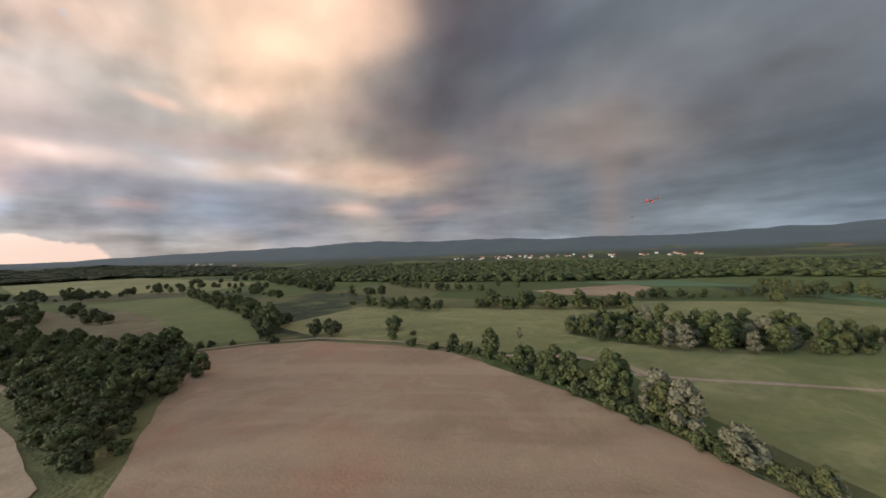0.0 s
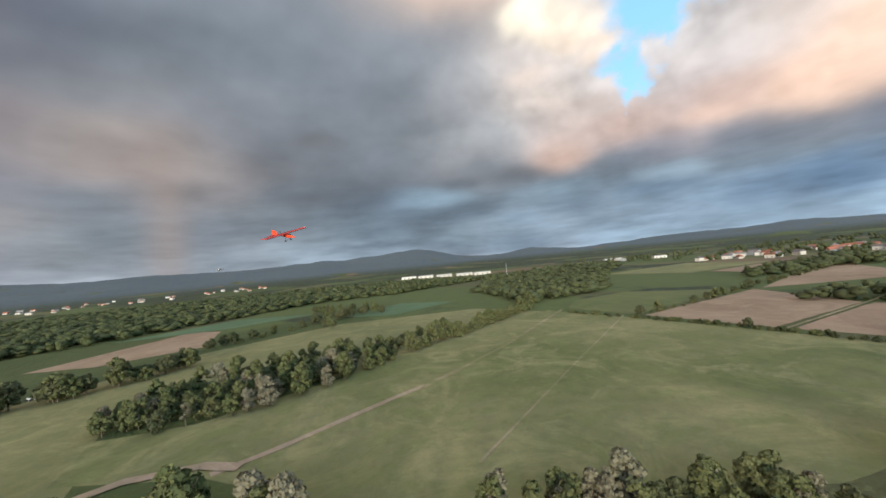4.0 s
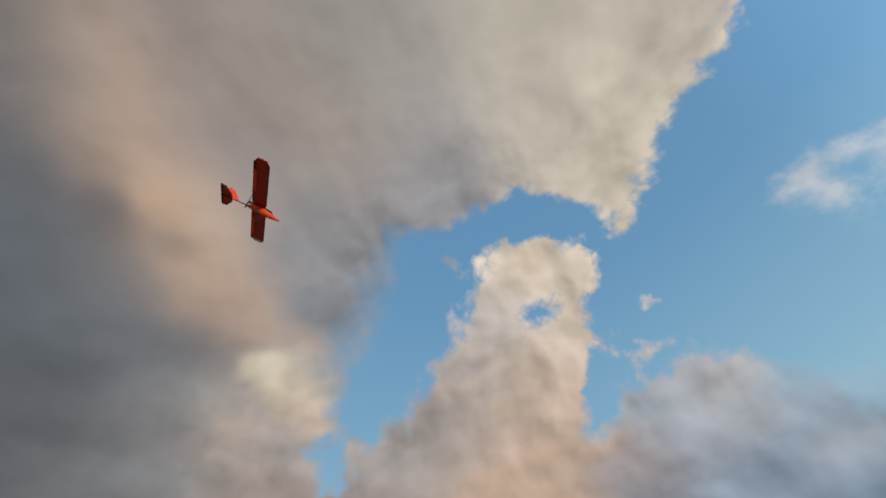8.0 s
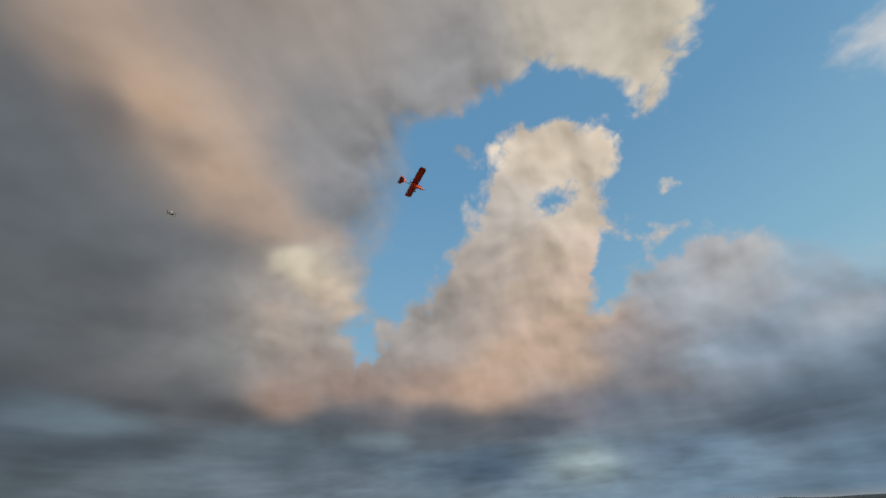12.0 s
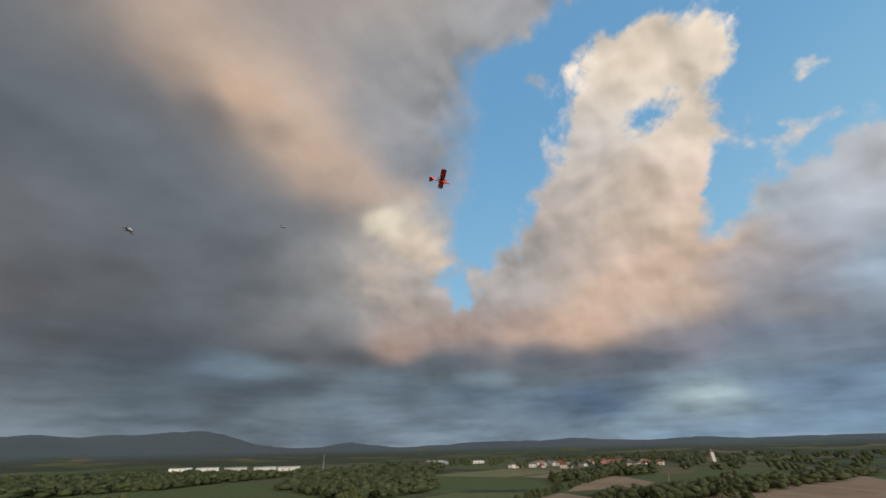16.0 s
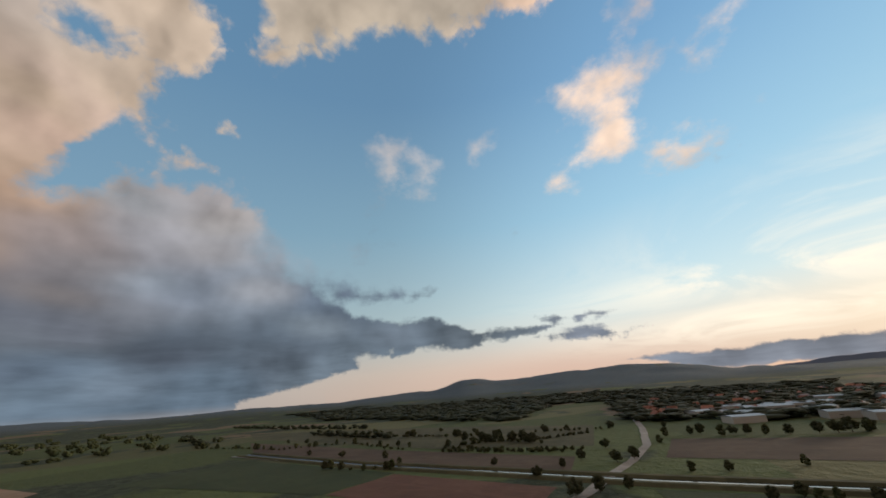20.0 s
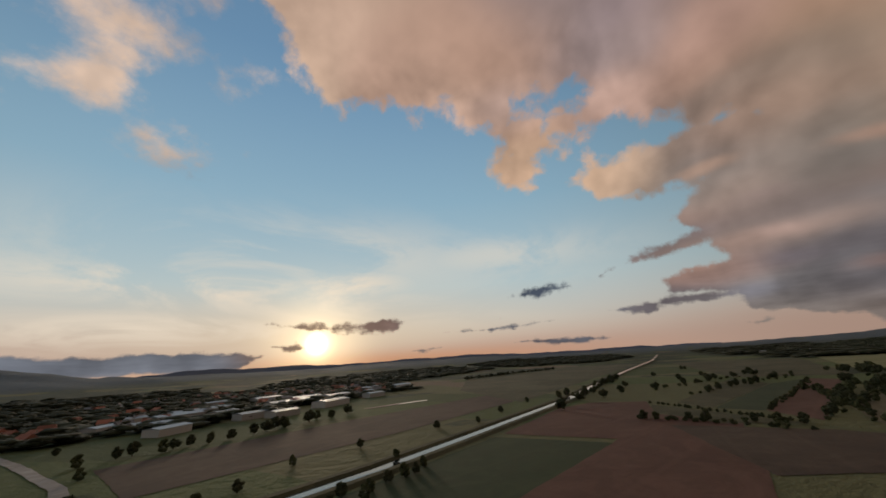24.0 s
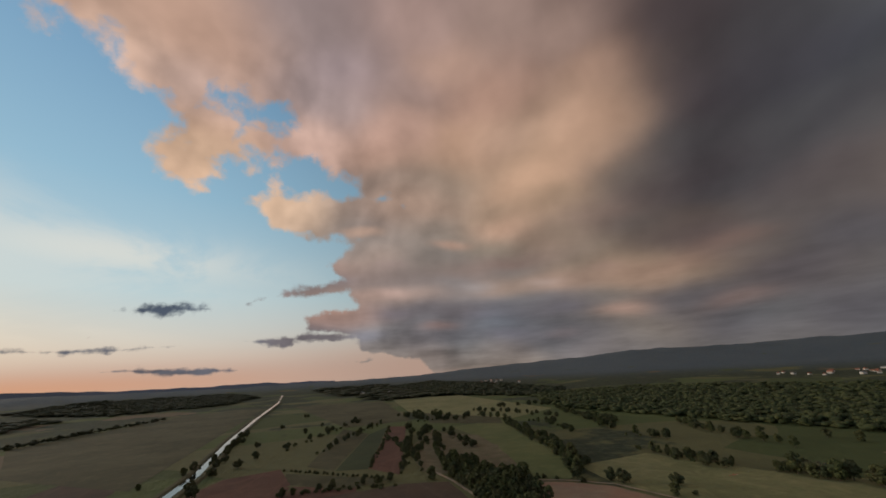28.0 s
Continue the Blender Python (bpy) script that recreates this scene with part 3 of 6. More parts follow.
deck(0.85, 0.075, (-63.5, 35.1, 200, 165, 145), (-51.4, 35.2, 215, 175, 150), (-44.1, 40.8, 180, 145, 125), (-48.2, 46.4, 170, 142, 130), (-78.7, 52.5, 175, 145, 135), (-73, 47.7, 185, 150, 132), (-82.7, 36.3, 190, 155, 142), (-96.8, 35.1, 200, 165, 150), (-115.2, 38.1, 190, 165, 158), (-125.3, 38.5, 215, 180, 160), (-65.3, 22.2, 205, 160, 135), (-58.2, 19.5, 150, 120, 105), (-91.5, 45, 158, 140, 142), (-93.2, 39.5, 165, 145, 142), weight=1.5, flat=1)
deck(0.75, 0.042, (-69.1, 12.7, 160, 154, 154), (-83, 12, 205, 172, 160), (-59.2, 12.6, 170, 152, 146), (-50.6, 14, 155, 127, 116), (-91.7, 10, 196, 158, 142), (-83, 8.9, 120, 115, 125), (-69.5, 8.3, 108, 106, 116), (-56.5, 8.4, 108, 104, 112), (-75.9, 6.9, 170, 132, 120), (-65.4, 5.4, 104, 102, 112), (-87.3, 6.1, 124, 124, 134), (-57.1, 4.7, 125, 110, 110), (-82.9, 16, 150, 130, 125), (-91.9, 14.3, 132, 124, 128), (-64.2, 15.8, 132, 108, 100), (-73.3, 19.3, 185, 146, 126), (-87.6, 21.4, 205, 168, 146), (-48.8, 7.5, 170, 136, 124), (-95.3, 15.9, 172, 146, 135), weight=2.6, flat=2)
deck(-0.15, 0.032, (44.5, 33.8, 250, 228, 200), (47, 32.4, 248, 224, 196), (49.5, 30.8, 244, 216, 188), (52, 29, 236, 206, 180), (55, 26.8, 222, 194, 172), weight=8)
deck(0.75, 0.07, (-32.9, 31.6, 58, 50, 56), (-34, 23.2, 62, 55, 60), (-37.9, 15.6, 74, 66, 70), (-33.3, 35.2, 62, 54, 58), weight=3)
cloud = N.vec("SCALE", tone_sum, N.math("DIVIDE", 1.0, tone_w))
# Billows: brighter knolls and darker hollows at three sizes, stronger where the cloud is broken.
broken = N.math("MAXIMUM", N.step(depth, 0.26, 0.02), most(ray, 0.0, [(1.0, 90, 30, 17, 24, 0), (1.0, 50, 24, 15, 9, 0), (0.8, 112, 16, 26, 9, 0), (0.5, -100, 32, 20, 14, 0), (0.6, 120, 60, 30, 12, 0)]))
soft_puff = N.noise(plan, 3.0, 3.0, 0.5)
billow = N.math("MULTIPLY_ADD", N.math("SUBTRACT", soft_puff.outputs[0], 0.5), 0.35, 1.0)
billow = N.math("MULTIPLY_ADD", N.math("SUBTRACT", wisp.outputs[0], 0.5), 0.45, billow)
billow = N.math("MULTIPLY_ADD", knoll, N.math("MULTIPLY_ADD", broken, 0.12, 0.04), billow)
billow = N.math("MULTIPLY_ADD", layers, 0.9, billow)
streak = N.noise(N.vec("MULTIPLY", N.vec("ADD", ray, N.vec("SCALE", swell, 0.05)), (1.0, 1.0, 7.0)), 6.0, 5.0, 0.55)
billow = N.math("MULTIPLY_ADD", N.math("MULTIPLY", N.math("SUBTRACT", streak.outputs[0], 0.5), N.step(up, 0.26, 0.08)), 0.6, billow)
# Lit and shaded sides of the billows: how the relief falls away from the sun, in large lobes and in small ones.
for scale, reach, solid, loose in ((4.2, 0.04, 0.5, 0.9), (9.0, 0.02, 0.22, 0.6)):
    shift = tuple(bearing(SUN_AZ, 35.0) * reach)
    lobes = [N.noise(N.vec("ADD", smooth, o), scale, 2.5, 0.5).outputs[0] for o in ((0.0, 0.0, 0.0), shift)]
    billow = N.math("MULTIPLY_ADD", N.math("SUBTRACT", *lobes), N.math("MULTIPLY_ADD", broken, loose, solid), billow)
# Thin cloud at the border lets more light through, high up where the light strikes it.
rim = N.math("MULTIPLY", N.step(depth, 0.07, -0.01), N.step(up, 0.22, 0.36, 0.0, 0.16))
billow = N.math("ADD", billow, rim)
billow = N.math("MAXIMUM", billow, 0.3)
cloud = N.vec("SCALE", cloud, billow)
sky = N.mix(alpha, blue, cloud)
# The foot of a faint rainbow before the grey front.
sky = N.mix(most(ray, 0.0, [(0.3, -9.5, 6, 2.4, 11, 0)]), sky, (0.26, 0.165, 0.115))
# The sun low behind thin cloud.
near = N.math("MAXIMUM", side, 0.0)
halo = N.math("ADD", N.math("MULTIPLY", N.math("POWER", near, 200.0), 1.1), N.math("ADD", N.math("MULTIPLY", N.math("POWER", near, 2200.0), 3.0), N.math("MULTIPLY", N.math("POWER", near, 9000.0), 22.0)))
halo = N.math("MULTIPLY", halo, N.math("SUBTRACT", 1.0, N.math("MULTIPLY", alpha, 0.8)))
sky = N.vec("ADD", sky, N.vec("SCALE", srgb(255, 222, 165), halo))
background = N.node("ShaderNodeBackground")
N.put(background.inputs[0], sky)
background.inputs[1].default_value = 1.0
N.put(N.node("ShaderNodeOutputWorld").inputs[0], background.outputs[0])


# ---- materials ----
def material(name, rough=0.9):
    m = bpy.data.materials.new(name)
    m.use_nodes = True
    n = Net(m.node_tree)
    shader = m.node_tree.nodes["Principled BSDF"]
    shader.inputs["Roughness"].default_value = rough
    shader.inputs["Specular IOR Level"].default_value = 0.25
    return m, n, shader


def bumped(n, shader, height, strength=0.5, distance=0.1):
    b = n.node("ShaderNodeBump")
    b.inputs["Strength"].default_value, b.inputs["Distance"].default_value = strength, distance
    n.put(b.inputs["Height"], height)
    n.put(shader.inputs["Normal"], b.outputs[0])


def soil(name, dark, light, warm, stripe=None, rough=0.95, bands=None):
    """Ground cover: three tones mixed at field, patch and clod size, with faint drill lines along a bearing."""
    m, n, shader = material(name, rough)
    co = n.node("ShaderNodeNewGeometry").outputs["Position"]
    big, mid, fine = n.noise(co, 0.011, 4, 0.6), n.noise(co, 0.09, 5, 0.6), n.noise(co, 1.3, 5, 0.65)
    c = n.mix(n.step(big.outputs[0], 0.36, 0.64), dark, light)
    c = n.mix(n.step(mid.outputs[0], 0.42, 0.66, 0.0, 0.75), c, warm)
    worn = n.noise(co, 0.035, 6, 0.7, 1.5)
    c = n.mix(n.step(worn.outputs[0], 0.46, 0.68, 0.0, 0.68 if stripe is None else 0.5), c, n.vec("SCALE", light, 1.25))
    if stripe is not None:
        d = bearing(stripe + 90, 0)
        line = n.math("SINE", n.math("MULTIPLY_ADD", n.vec("DOT_PRODUCT", co, tuple(d)), 1.9, n.math("MULTIPLY", mid.outputs[0], 3.0)))
        c = n.mix(n.math("MULTIPLY", n.step(line, -0.6, 1.0), n.step(mid.outputs[0], 0.35, 0.7, 0.0, 0.08 if bands is not None else 0.12)), c, tuple(v * 0.72 for v in dark))
        tram = n.math("SINE", n.math("MULTIPLY", n.vec("DOT_PRODUCT", co, tuple(d)), 0.21))
        c = n.mix(n.step(tram, 0.93, 0.99, 0.0, 0.2), c, tuple(v * 1.3 for v in light))
    if bands is not None:
        d = bearing(bands + 90, 0)
        wave = n.math("SINE", n.math("MULTIPLY_ADD", n.vec("DOT_PRODUCT", co, tuple(d)), 0.115, n.math("MULTIPLY", big.outputs[0], 5.0)))
        c = n.mix(n.step(wave, 0.55, 0.98, 0.0, 0.5), c, tuple(v * 1.18 for v in light))
        c = n.mix(n.math("MULTIPLY", n.step(n.noise(co, 0.018, 3, 0.55).outputs[0], 0.5, 0.68, 0.0, 0.6), n.step(mid.outputs[0], 0.3, 0.6)), c, (light[0] * 1.06, light[1] * 0.78, light[2] * 0.74))
    blotch = n.noise(co, 0.22, 8, 0.7, 0.6)
    c = n.mix(n.step(blotch.outputs[0], 0.44, 0.7, 0.0, 0.4 if stripe is None else 0.2), c, n.vec("SCALE", c, 0.62))
    c = n.mix(n.step(blotch.outputs[0], 0.46, 0.28, 0.0, 0.35 if stripe is None else 0.15), c, n.vec("SCALE", c, 1.35))
    c = n.mix(n.math("MULTIPLY", fine.outputs[0], 0.5), c, n.vec("SCALE", c, 0.55))
    n.put(shader.inputs["Base Color"], c)
    bumped(n, shader, n.math("ADD", fine.outputs[0], n.math("MULTIPLY", mid.outputs[0], 1.0)), 0.45, 0.2)
    return m


MEADOW = soil("meadow_grass", (0.145, 0.165, 0.062), (0.265, 0.25, 0.122), (0.185, 0.208, 0.076))
PALE = soil("dry_meadow", (0.185, 0.19, 0.082), (0.265, 0.25, 0.118), (0.2, 0.212, 0.09))
GREEN = soil("young_crop", (0.122, 0.148, 0.054), (0.165, 0.176, 0.07), (0.14, 0.158, 0.058), stripe=20)
TEAL = soil("blue_green_crop", (0.10, 0.16, 0.085), (0.125, 0.19, 0.1), (0.11, 0.17, 0.08), stripe=70)
BROWN = soil("ploughed_soil", (0.27, 0.192, 0.125), (0.36, 0.265, 0.18), (0.34, 0.222, 0.155), stripe=62, bands=58)
TAN = soil("harrowed_soil", (0.28, 0.2, 0.13), (0.38, 0.28, 0.19), (0.32, 0.23, 0.15), stripe=15)
# Sunset-side ground, four tones: the backlit darkness is put into the base colours.
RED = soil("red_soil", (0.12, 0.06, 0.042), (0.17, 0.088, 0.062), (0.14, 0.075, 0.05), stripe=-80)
BACKLIT_SOIL = soil("backlit_brown_soil", (0.075, 0.052, 0.036), (0.12, 0.085, 0.058), (0.1, 0.066, 0.045), stripe=78)
BACKLIT_CROP = soil("backlit_green_crop", (0.04, 0.058, 0.024), (0.062, 0.08, 0.034), (0.055, 0.065, 0.028), stripe=-78)
BACKLIT_MEADOW = soil("backlit_olive_meadow", (0.065, 0.064, 0.03), (0.115, 0.106, 0.054), (0.085, 0.084, 0.04))
WORN = soil("worn_grass", (0.2, 0.19, 0.09), (0.38, 0.31, 0.2), (0.21, 0.22, 0.09))
SCRUB = soil("rough_scrub", (0.15, 0.12, 0.07), (0.2, 0.165, 0.1), (0.13, 0.125, 0.06))
SAND = soil("sandy_track", (0.34, 0.26, 0.18), (0.44, 0.345, 0.25), (0.28, 0.225, 0.14))
GRAVEL = soil("pale_road", (0.3, 0.28, 0.25), (0.4, 0.375, 0.34), (0.27, 0.25, 0.22))


def country_material():
    """The far countryside: a patchwork of meadow, crop and soil that turns to wooded hills farther out."""
    m, n, shader = material("countryside", 0.95)
    co = n.node("ShaderNodeNewGeometry").outputs["Position"]
    flat = n.vec("MULTIPLY", co, (1.0, 1.0, 0.0))
    cells = n.node("ShaderNodeTexVoronoi", feature="F1", distance="CHEBYCHEV", voronoi_dimensions="2D")
    wob = n.noise(flat, 0.004, 2, 0.5)
    n.put(cells.inputs["Vector"], n.vec("ADD", n.vec("MULTIPLY", flat, (1.0, 0.55, 0.0)), n.vec("SCALE", wob.outputs["Color"], 90.0)))
    cells.inputs["Scale"].default_value = 0.0065
    pick = n.node("ShaderNodeSeparateColor")
    n.put(pick.inputs[0], cells.outputs["Color"])
    c = n.ramp(pick.outputs[0], (0.0, (0.09, 0.115, 0.04)), (0.3, (0.155, 0.155, 0.068)), (0.5, (0.115, 0.145, 0.05)), (0.68, (0.2, 0.15, 0.09)), (0.84, (0.12, 0.125, 0.055)), (1.0, (0.18, 0.17, 0.08)))
    n_ramp = c.node.color_ramp
    n_ramp.interpolation = "CONSTANT"
    wood = n.noise(flat, 0.0035, 6, 0.62)
    away = n.vec("LENGTH", flat)
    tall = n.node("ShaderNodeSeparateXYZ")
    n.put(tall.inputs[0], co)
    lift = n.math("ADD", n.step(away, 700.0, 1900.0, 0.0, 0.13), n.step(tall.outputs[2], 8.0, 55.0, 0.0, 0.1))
    mid = n.noise(co, 0.05, 5, 0.6)
    c = n.mix(n.math("MULTIPLY", mid.outputs[0], 0.7), c, n.vec("SCALE", c, 0.5))
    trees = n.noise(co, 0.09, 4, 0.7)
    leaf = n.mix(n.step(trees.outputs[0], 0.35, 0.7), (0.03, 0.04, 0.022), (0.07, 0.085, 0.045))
    # High ground gets a paler, bluer leaf tone: distance haze put into the colour.
    haze_leaf = n.mix(n.step(trees.outputs[0], 0.35, 0.7), (0.08, 0.105, 0.122), (0.118, 0.144, 0.16))
    leaf = n.mix(n.step(tall.outputs[2], 9.0, 50.0), leaf, haze_leaf)
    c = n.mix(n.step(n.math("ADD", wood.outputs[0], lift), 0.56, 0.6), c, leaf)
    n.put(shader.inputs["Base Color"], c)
    bumped(n, shader, trees.outputs[0], 0.8, 3.0)
    return m


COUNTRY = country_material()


def leafy(name, dark, light, warm):
    m, n, shader = material(name, 0.8)
    info = n.node("ShaderNodeObjectInfo").outputs["Random"]
    geo = n.node("ShaderNodeNewGeometry")
    c = n.mix(geo.outputs["Random Per Island"], dark, light)
    c = n.mix(n.math("MULTIPLY", info, 0.65), c, warm)
    puffs = n.noise(geo.outputs["Position"], 0.6, 3, 0.6)
    c = n.mix(n.math("MULTIPLY", puffs.outputs[0], 0.5), c, n.vec("SCALE", c, 0.5))
    n.put(shader.inputs["Base Color"], c)
    shader.inputs["Subsurface Weight"].default_value = 0.0
    return m


LEAF = leafy("leaves_green", (0.055, 0.075, 0.028), (0.135, 0.15, 0.055), (0.13, 0.13, 0.055))
LEAF_DARK = leafy("leaves_dark", (0.045, 0.06, 0.027), (0.105, 0.115, 0.05), (0.11, 0.108, 0.052))
LEAF_PALE = leafy("leaves_silver", (0.13, 0.13, 0.078), (0.23, 0.22, 0.145), (0.2, 0.175, 0.12))
BARK, bn, bs = material("bark", 0.95)
bco = bn.noise(bn.node("ShaderNodeNewGeometry").outputs["Position"], 6.0, 5, 0.6)
bn.put(bs.inputs["Base Color"], bn.mix(bco.outputs[0], (0.07, 0.055, 0.04), (0.19, 0.16, 0.125)))
bumped(bn, bs, bco.outputs[0], 0.8, 0.05)


# ---- making meshes ----
def raw_mesh(name, verts, faces, mat, smooth=False):
    me = bpy.data.meshes.new(name)
    me.from_pydata([tuple(v) for v in verts], [], [tuple(int(i) for i in f) for f in faces])
    me.materials.append(mat)
    if smooth:
        me.shade_smooth()
    me.update()
    return me


def thing(name, label, category, kind="", group="", at=None):
    ob = new(name)
    if at is not None:
        ob.matrix_world = at
    return tagged(ob, label, category, group, kind)


def part(name, bm, mat, parent, label=""):
    me = bpy.data.meshes.new(name)
    bm.to_mesh(me)
    bm.free()
    me.materials.append(mat)
    ob = new(name, me)
    ob.parent = parent
    if label:
        ob["label"] = label
    return ob


# ---- the lie of the land ----
SKYLINE_AZ = [-180, -173, -166, -159, -148, -140, -126, -118, -105, -86, -80, -72, -62, -55, -50, -42, -29, -16, -5, 4, 9, 13, 18, 20.5, 23.7, 26, 30, 34, 42, 48,
              55, 64, 72, 80, 87, 92, 98, 103, 112, 120, 128, 134, 142, 148, 152, 154, 157, 160, 167, 175, 180]
SKYLINE_EL = [1.7, 0.5, 0.3, 0.1, 0.1, 0.3, 0.4, 0.2, 0.1, 0.4, 0.5, 0.9, 1.4, 1.8, 2.0, 2.0, 1.9, 1.7, 1.5, 1.5, 1.8, 1.5, 1.8, 2.2, 2.3, 1.9, 0.9, 0.5, 0.8, 0.45,
              0.4, 0.6, 0.85, 0.5, 0.6, 0.35, 0.3, 0.4, 0.0, 0.2, 0.2, 0.3, 0.6, 0.9, 1.9, 1.9, 1.4, 1.4, 1.9, 2.0, 1.7]


def land(x, y):
    """Height of the ground: a flat valley floor that rises to the hills all round."""
    r = np.hypot(x, y)
    az = np.degrees(np.arctan2(x, y))
    el = np.interp(az, SKYLINE_AZ, SKYLINE_EL)
    k = np.clip((r - 900.0) / 3500.0, 0, 1)
    k = k * k * (3 - 2 * k)
    return (42.0 + np.tan(np.radians(el)) * 4400.0) * k ** 1.4 * np.where(r > 4400, 1 - (r - 4400) / 2600, 1)


rings = np.concatenate([np.linspace(0, 800, 17), np.geomspace(840, 4400, 46), [4500, 4650, 4800, 4920]])
around = 480
gv, gf = [(0.0, 0.0, 0.0)], []
for r in rings[1:]:
    for k in range(around):
        a = 2 * math.pi * k / around
        x, y = r * math.sin(a), r * math.cos(a)
        rough = 17.0 * noise.fractal(Vector((x * 0.0016, y * 0.0016, 3.3)), 0.8, 2.0, 5) if r > 1000 else 0.0
        gv.append((x, y, float(land(x, y)) * (1 + 0.05 * rough / 17) + rough * min(1.0, (r - 1000) / 2500) if r > 1000 else 0.0))
for k in range(around):
    gf.append((0, 1 + (k + 1) % around, 1 + k))
for i in range(len(rings) - 2):
    a, b = 1 + i * around, 1 + (i + 1) * around
    for k in range(around):
        gf.append((a + k, a + (k + 1) % around, b + (k + 1) % around, b + k))
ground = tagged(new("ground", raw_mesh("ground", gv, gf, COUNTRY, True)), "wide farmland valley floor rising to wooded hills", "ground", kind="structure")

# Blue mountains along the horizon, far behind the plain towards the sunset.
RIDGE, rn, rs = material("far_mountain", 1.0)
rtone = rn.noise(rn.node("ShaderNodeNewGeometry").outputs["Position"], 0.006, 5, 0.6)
# The blue of distance haze is put into the base colour.
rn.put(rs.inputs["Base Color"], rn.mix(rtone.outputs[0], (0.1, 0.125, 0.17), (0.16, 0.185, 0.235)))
rv, rf = [], []
for k in range(181):
    az = -172 + k * 0.44
    el = max(0.25, 0.75 + 0.5 * noise.fractal(Vector((az * 0.09, 1.7, 0)), 0.9, 2.0, 5) - 0.006 * abs(az + 150))
    for r, z in ((4560, 0.0), (4840, 42.0 + math.tan(radians(el)) * 4840), (4900, 0.0)):
        a = radians(az)
        rv.append((r * math.sin(a), r * math.cos(a), z))
    if k:
        p = 3 * k
        rf += [(p - 3, p - 2, p + 1, p), (p - 2, p - 1, p + 2, p + 1)]
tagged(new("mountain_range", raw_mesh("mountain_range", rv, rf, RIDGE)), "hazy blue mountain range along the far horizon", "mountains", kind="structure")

layer = [0.02]


def field(name, label, mat, *corners, category="field"):
    """A parcel of land: an outline on the valley floor, a little proud of what lies below, with a ragged border."""
    layer[0] += 0.006
    rim = []
    for (x0, y0), (x1, y1) in zip(corners, corners[1:] + corners[:1]):
        steps = max(1, int(math.hypot(x1 - x0, y1 - y0) / 6.0))
        for i in range(steps):
            k = i / steps
            x, y = x0 + (x1 - x0) * k, y0 + (y1 - y0) * k
            w = noise.noise_vector(Vector((x * 0.11, y * 0.11, 7.7))) * 0.8
            rim.append((x + w.x, y + w.y))
    bm = bmesh.new()
    vs = [bm.verts.new((x, y, layer[0])) for x, y in rim]
    f = bm.faces.new(vs)
    if f.normal.z < 0:
        f.normal_flip()
    bmesh.ops.triangulate(bm, faces=bm.faces[:])
    bm.normal_update()
    for f in bm.faces:
        if f.normal.z < 0:
            f.normal_flip()
    me = bpy.data.meshes.new(name)
    bm.to_mesh(me)
    bm.free()
    me.materials.append(mat)
    return tagged(new(name, me), label, category, kind="structure")


def track(name, label, mat, width, *points, category="track"):
    """A way along a line of points, with uneven edges."""
    layer[0] += 0.006
    dense = []
    for (x0, y0), (x1, y1) in zip(points, points[1:]):
        steps = max(1, int(math.hypot(x1 - x0, y1 - y0) / 5.0))
        dense += [(x0 + (x1 - x0) * i / steps, y0 + (y1 - y0) * i / steps) for i in range(steps)]
    dense.append(points[-1])
    verts, faces = [], []
    for i, (x, y) in enumerate(dense):
        a, b = dense[max(0, i - 1)], dense[min(len(dense) - 1, i + 1)]
        d = Vector((b[0] - a[0], b[1] - a[1])).normalized()
        for s in (-1, 1):
            w = width / 2 * (1 + 0.3 * noise.noise(Vector((x * 0.13, y * 0.13, s * 5.0))))
            verts.append((x - d.y * w * s, y + d.x * w * s, layer[0] + float(land(x, y))))
        if i:
            faces.append((2 * i - 2, 2 * i - 1, 2 * i + 1, 2 * i))
    me = raw_mesh(name, verts, faces, mat)
    bm = bmesh.new()
    bm.from_mesh(me)
    bmesh.ops.recalc_face_normals(bm, faces=bm.faces[:])
    if bm.faces and sum(f.normal.z for f in bm.faces) < 0:
        bmesh.ops.reverse_faces(bm, faces=bm.faces[:])
    bm.to_mesh(me)
    bm.free()
    return tagged(new(name, me), label, category, kind="structure")


field("meadow", "wide green hay meadow with worn patches", MEADOW, (-20, 128), (8, 96), (30, 76), (85, 44), (150, 30), (196, 30), (196, 160), (192, 206), (130, 182), (63, 158), (20, 140))
field("meadow", "olive meadow between hedges", PALE, (-150, 104), (-105, 122), (-60, 124), (-40, 132), (-50, 196), (40, 172), (190, 218), (170, 290), (60, 330), (-30, 300), (-130, 218), (-215, 190), (-205, 112))
field("meadow", "long meadow strip between the copse and the farm track", MEADOW, (-46, 140), (-20, 125), (20, 138), (63, 156), (130, 180), (193, 204), (193, 224), (110, 202), (44, 178), (-20, 160), (-46, 168))
field("hay_strip", "pale mown strip beside the farm track", PALE, (92, 160), (118, 171), (112, 184), (86, 173))
field("hay_strip", "pale mown strip farther along the farm track", PALE, (132, 178), (160, 190), (156, 204), (126, 192))
field("ploughed_field", "bare reddish-brown ploughed field with faint drill lines", BROWN, (-180, 59), (-168, 79), (-148, 100), (-106, 112), (-79, 115), (-27, 97), (1, 83), (18, 71), (60, 44), (88, 16), (80, -60), (10, -38), (-40, -11), (-88, 13))
field("scrub_land", "rough brown scrub with thin grass", SCRUB, (-206, 46), (-233, 66), (-326, 88), (-383, 60), (-504, 49), (-300, 10), (-244, 8))
field("crop_field", "bright green young crop field", GREEN, (-190, 60), (-233, 66), (-323, 87), (-500, 80), (-517, 175), (-314, 128), (-206, 98), (-176, 80))
